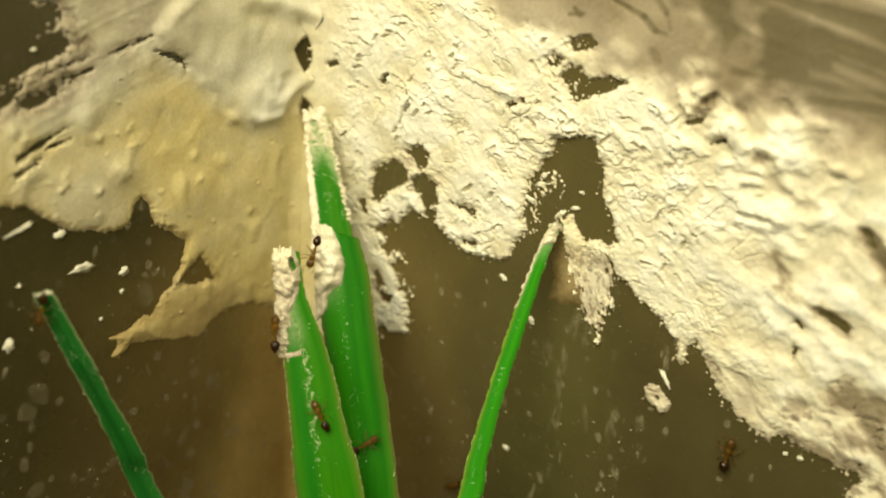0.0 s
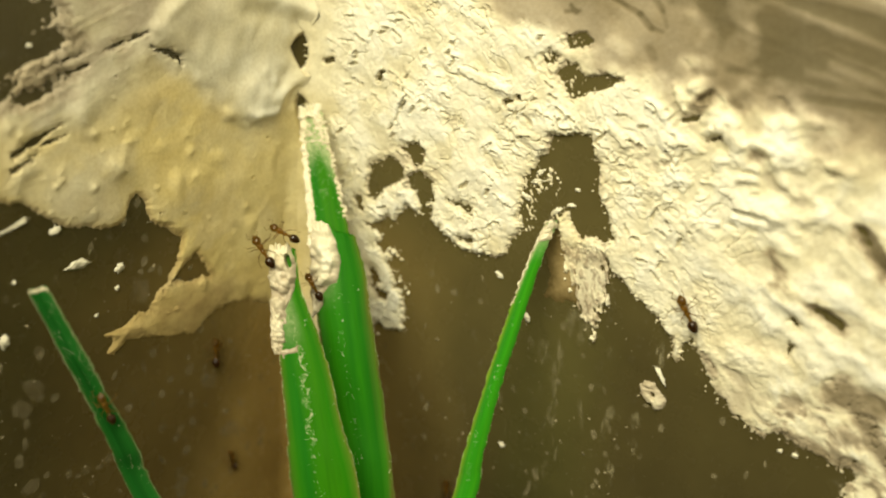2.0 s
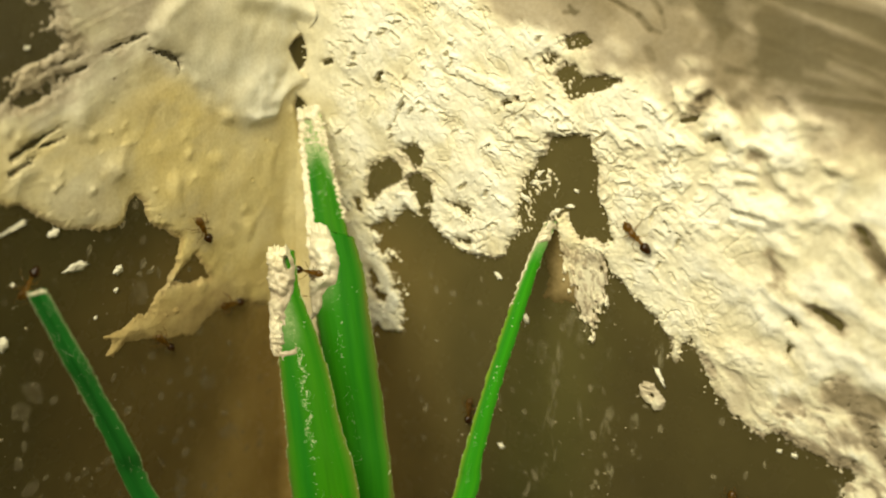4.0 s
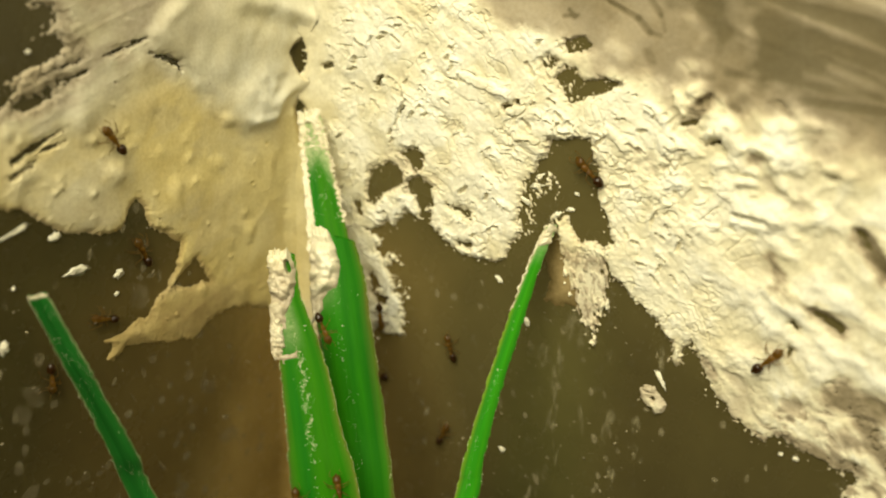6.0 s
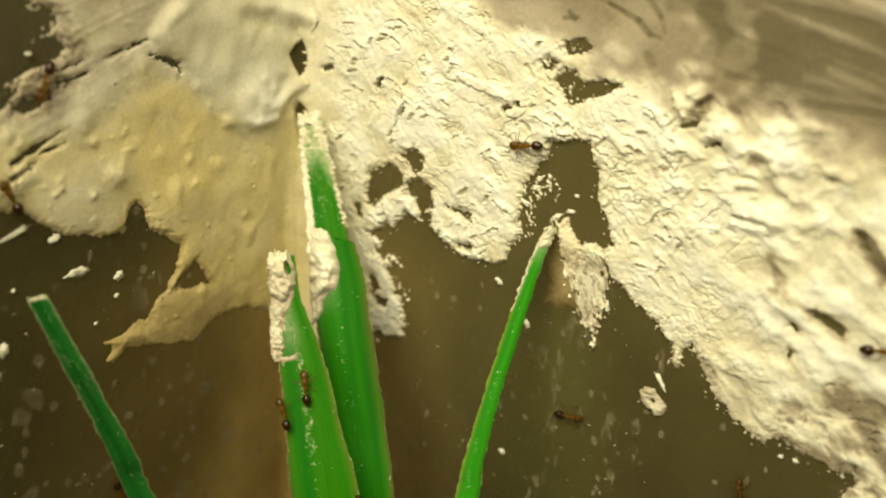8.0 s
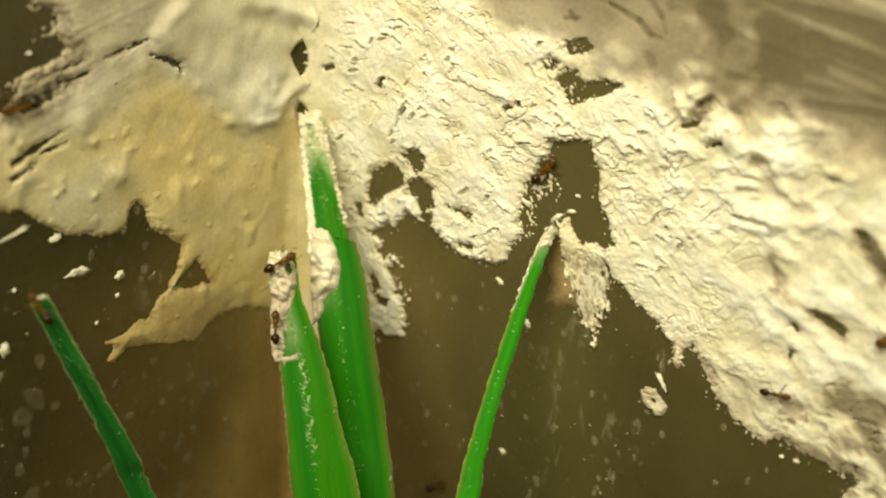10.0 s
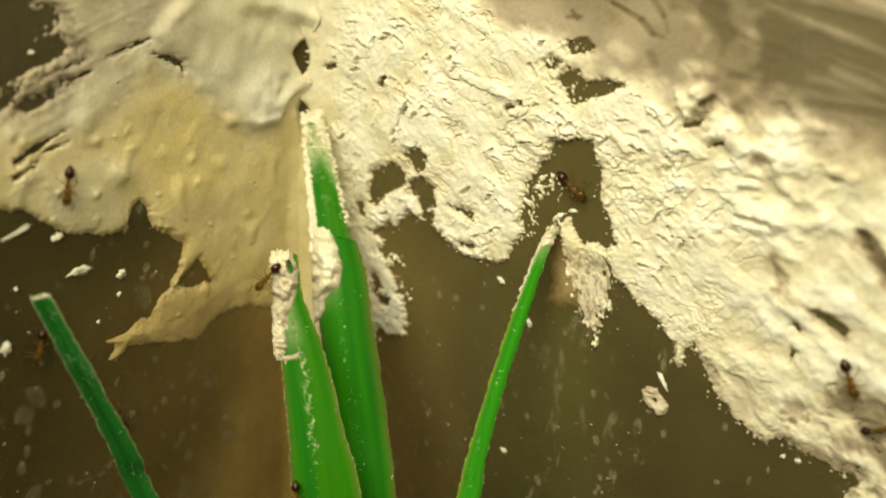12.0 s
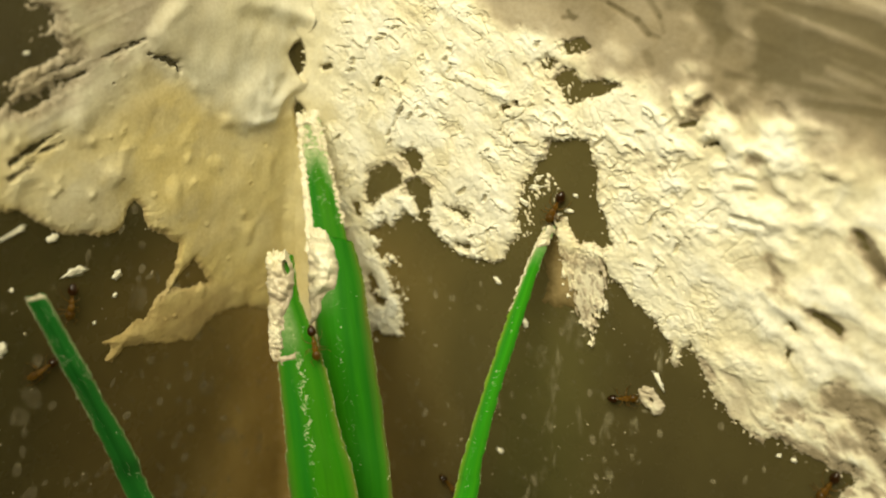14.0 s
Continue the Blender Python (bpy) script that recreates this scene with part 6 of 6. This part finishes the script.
WAY_LOW = [
    (0, "west", -10.3, 12.3, 90),
    (1.5, "west", -9.9, 14.8, 90),
    (2, "west", -11.3, 22.0, 105),
    (2.5, "west", -13.6, 29.7, 109),
    (3, "west", -15.9, 35.4, 122),
    (4.2, "west", -21.8, 43.1, 133),
    (5.5, "west", -26.7, 47.6, 164),
    (6, "west", -27.8, 47.7, 159),
    (6.5, "west", -27.8, 47.4, 159),
    (7, "west", -27.3, 46.5, 174),
    (7.2, "west", -27.5, 47.0, 164),
    (7.4, "west", -26.9, 47.8, 139),
    (7.5, "west", -26.4, 47.9, 136),
    (7.7, "west", -26.4, 47.7, 133),
    (7.8, "west", -27.7, 23.1, 123),
    (8.2, "west", -27.4, 22.6, 113),
    (9.2, "west", -13.8, 13.6, 89),
    (10, "west", -14.3, 17.6, 100),
    (10.5, "west", -15.0, 22.8, 105),
    (11, "west", -17.9, 28.1, 132),
    (11.5, "west", -24.1, 30.6, 143),
    (12, "west", -26.8, 36.2, 110),
    (12.5, "west", -28.4, 41.2, 105),
    (13, "west", -29.2, 45.8, 106),
    (13.5, "west", -31.2, 46.7, 168),
    (14, "west", -34.5, 45.1, 194),
]
WAY_DOWN = [
    (0, "deep_leaf", -0.45, -1.4, -125),
    (0.3, "west", -34.3, 48.1, -80),
    (0.5, "west", -34.1, 46.0, -84),
    (1, "west", -31.0, 37.5, -75),
    (1.5, "west", -27.8, 28.3, -75),
    (2, "west", -24.7, 20.3, -75),
    (14, "west", -24.0, 20.6, -75),
]
WAY_EDGE = [
    (0, "deep_leaf", 1.1, -24.2, 85),
    (0.8, "deep_leaf", 1.3, -23.4, 85),
    (1.5, "deep_leaf", 1.4, -19.2, 85),
    (2, "deep_leaf", 1.1, -11.5, 89),
    (2.5, "deep_leaf", 1.6, -3.1, 89),
    (3, "deep_leaf", 1.1, 1.1, 132),
    (3.6, "deep_leaf", 1.1, 1.1, 189),
    (4.2, "west", -35.5, 52.4, 246),
    (5.5, "west", -35.7, 48.9, 264),
    (6, "west", -33.6, 43.4, 270),
    (6.5, "west", -31.5, 38.8, 281),
    (7, "west", -28.4, 29.2, 281),
    (7.17, "west", -28.3, 29.3, 336),
    (7.33, "west", -28.2, 29.3, 391),
    (7.5, "west", -28.1, 29.4, 446),
    (7.67, "west", -27.7, 28.6, 392),
    (7.83, "west", -27.4, 27.9, 339),
    (8, "west", -27.0, 27.1, 285),
    (8.3, "west", -26.6, 25.5, 352),
    (8.6, "west", -26.2, 24.0, 419),
    (9.6, "deep_leaf", 0.3, -5.5, 444),
    (10.5, "deep_leaf", -0.3, 1.2, 511),
    (10.75, "deep_leaf", -0.3, 1.2, 561),
    (11, "west", -35.8, 51.6, 612),
    (11.5, "west", -35.7, 49.9, 612),
    (12, "west", -34.8, 47.3, 612),
    (12.5, "west", -32.7, 43.4, 641),
    (13, "west", -29.4, 31.5, 631),
    (13.5, "west", -26.6, 26.2, 645),
    (14, "west", -25.1, 21.6, 645),
]
WAY_FLANK = [
    (0, "north", 54.8, 34.9, 102),
    (4, "north", 54.9, 36.7, 112),
    (5.5, "north", 51.7, 46.6, 107),
    (6, "north", 54.9, 52.8, 55),
    (6.5, "north", 57.5, 52.8, -4),
    (7, "north", 59.6, 55.6, 48),
    (7.5, "north", 61.8, 56.1, 21),
    (8, "north", 63.5, 57.0, 14),
    (8.5, "north", 64.0, 58.0, 59),
    (9, "north", 64.5, 58.9, 104),
    (9.43, "north", 64.0, 58.6, 161),
    (9.87, "north", 63.4, 58.3, 218),
    (10.3, "north", 62.8, 58.0, 274),
    (10.5, "north", 62.6, 57.3, 279),
    (11, "north", 63.2, 55.4, 313),
    (11.5, "north", 62.5, 54.6, 311),
    (12, "north", 61.3, 53.1, 299),
    (12.5, "north", 62.8, 47.7, 300),
    (13, "north", 63.6, 43.2, 292),
    (13.5, "north", 63.0, 42.9, 257),
    (14, "north", 62.0, 42.4, 254),
]
WAY_LATE = [
    (0, "north", 56.4, 35.1, 102),
    (7.6, "north", 56.1, 36.2, 102),
    (8, "north", 54.8, 39.0, 107),
    (8.2, "north", 53.9, 40.8, 107),
    (9.2, "north", 54.5, 47.1, 79),
    (9.75, "north", 55.6, 48.8, 35),
    (10.3, "north", 56.8, 50.5, -9),
    (10.5, "north", 57.4, 50.1, -9),
    (11, "north", 60.0, 49.7, 10),
    (11.5, "north", 62.0, 49.5, 30),
    (12, "north", 64.4, 49.9, 30),
    (12.6, "north", 68.0, 51.5, 24),
    (14, "north", 69.0, 51.9, 24),
]
WAY_CROSS = [
    (0, "north", 19.0, 15.9, 95),
    (4.5, "north", 19.8, 18.8, 95),
    (5.5, "north", 19.8, 28.9, 115),
    (6, "north", 22.6, 30.7, 71),
    (6.5, "north", 23.0, 38.3, 96),
    (6.75, "north", 25.0, 38.4, 51),
    (7, "north", 27.0, 38.5, 6),
    (7.5, "north", 32.6, 37.7, 7),
    (8, "north", 37.4, 39.4, 12),
    (8.8, "north", 41.2, 36.4, -46),
    (9.6, "north", 42.3, 27.9, -81),
    (10.47, "north", 41.9, 27.9, -21),
    (11.33, "north", 41.5, 28.0, 39),
    (12.2, "north", 41.1, 28.0, 99),
    (12.7, "north", 38.8, 32.8, 110),
    (13, "north", 36.4, 37.8, 110),
    (13.5, "north", 36.0, 43.8, 83),
    (14, "north", 42.8, 43.7, 23),
]
WAY_SECOND = [
    (0, "front_leaf", 1.0, -25.4, 91),
    (5.7, "front_leaf", 1.4, -24.0, 91),
    (6, "front_leaf", 1.4, -22.3, 91),
    (6.5, "front_leaf", 1.1, -19.3, 97),
    (7, "front_leaf", -0.3, -17.1, 111),
    (7.5, "front_leaf", -0.6, -15.3, 97),
    (8, "front_leaf", 0.1, -12.2, 86),
    (9, "front_leaf", 0.1, -5.5, 91),
    (9.65, "front_leaf", 0.1, -2.2, 40),
    (10.3, "front_leaf", 0.6, 0.6, 8),
    (10.5, "front_leaf", 1.8, 0.6, -5),
    (10.8, "front_leaf", 1.8, -0.8, -75),
    (10.9, "front_leaf", 1.5, -0.7, -107),
    (11, "front_leaf", -0.4, -0.3, -176),
    (11.5, "west", -8.3, 44.8, -173),
    (12, "front_leaf", -2.1, -2.1, -142),
    (12.5, "front_leaf", -1.6, -3.1, -127),
    (13, "front_leaf", -0.1, -3.5, -78),
    (13.5, "front_leaf", 1.3, -4.1, -41),
    (14, "front_leaf", 1.7, -9.1, -89),
]
WAY_THIRD = [
    (0, "front_leaf", -3.1, -25.1, 86),
    (6, "front_leaf", -2.6, -22.7, 86),
    (6.5, "front_leaf", -2.5, -19.6, 97),
    (7, "front_leaf", -2.0, -18.0, 102),
    (7.5, "front_leaf", -2.6, -16.2, 107),
    (8, "front_leaf", -2.4, -14.2, 97),
    (9, "front_leaf", -1.6, -9.4, 86),
    (10, "front_leaf", -1.7, -6.2, 80),
    (10.17, "front_leaf", -1.7, -6.7, 27),
    (10.33, "front_leaf", -1.7, -7.2, -25),
    (10.5, "front_leaf", -1.7, -7.8, -78),
    (11, "front_leaf", -2.4, -12.2, -100),
    (11.5, "front_leaf", -2.1, -18.6, -106),
    (12, "front_leaf", -2.8, -22.7, -100),
    (12.5, "front_leaf", -3.0, -25.6, -100),
    (14, "front_leaf", -2.8, -26.2, -100),
]


def motions():
    """All that moves: the ants along their ways, and their legs as they walk."""
    rng = random.Random(7)
    first = ant()
    ways = (WAY_CLIMBER, WAY_TIP, WAY_STEM, WAY_LEAFER, WAY_BACKLEAF, WAY_ROUND, WAY_DIM, WAY_LOW, WAY_DOWN, WAY_EDGE, WAY_FLANK, WAY_LATE, WAY_CROSS, WAY_SECOND, WAY_THIRD)
    every = [first] + [copy_thing(first, Matrix()) for way in ways[1:]]
    larger = {id(WAY_CLIMBER): 1.03, id(WAY_TIP): 0.9, id(WAY_DIM): 1.0, id(WAY_FLANK): 1.0, id(WAY_SECOND): 0.94, id(WAY_STEM): 1.0, id(WAY_LATE): 0.76}
    for ob, way in zip(every, ways):
        size = larger.get(id(way), 0.89)
        ob.scale = (size, size, size)
        tagged(ob, "small amber-brown ant with a black gaster crawling", "ant", "ants crawling over walls and leaves")
        rows = []
        for t, surface, a, b, heading in way:
            turn, place = stand(surface, a, b, heading)
            rows.append((t, Matrix.Translation(place) @ turn))
        walk(ob, rows)
        legs = [c for c in ob.children if c.name.startswith("leg")]
        for i, leg in enumerate(legs):
            swing, t, moves, sign = [], 0.0, leg.matrix_basis.copy(), 1 if i % 2 else -1
            while t < 14.001:
                swing.append((t, Matrix.Translation(moves.translation) @ pose(0, 0, 0, 0, 0, sign * rng.uniform(6, 20))))
                sign, t = -sign, t + 0.2
            walk(leg, swing)


motions()
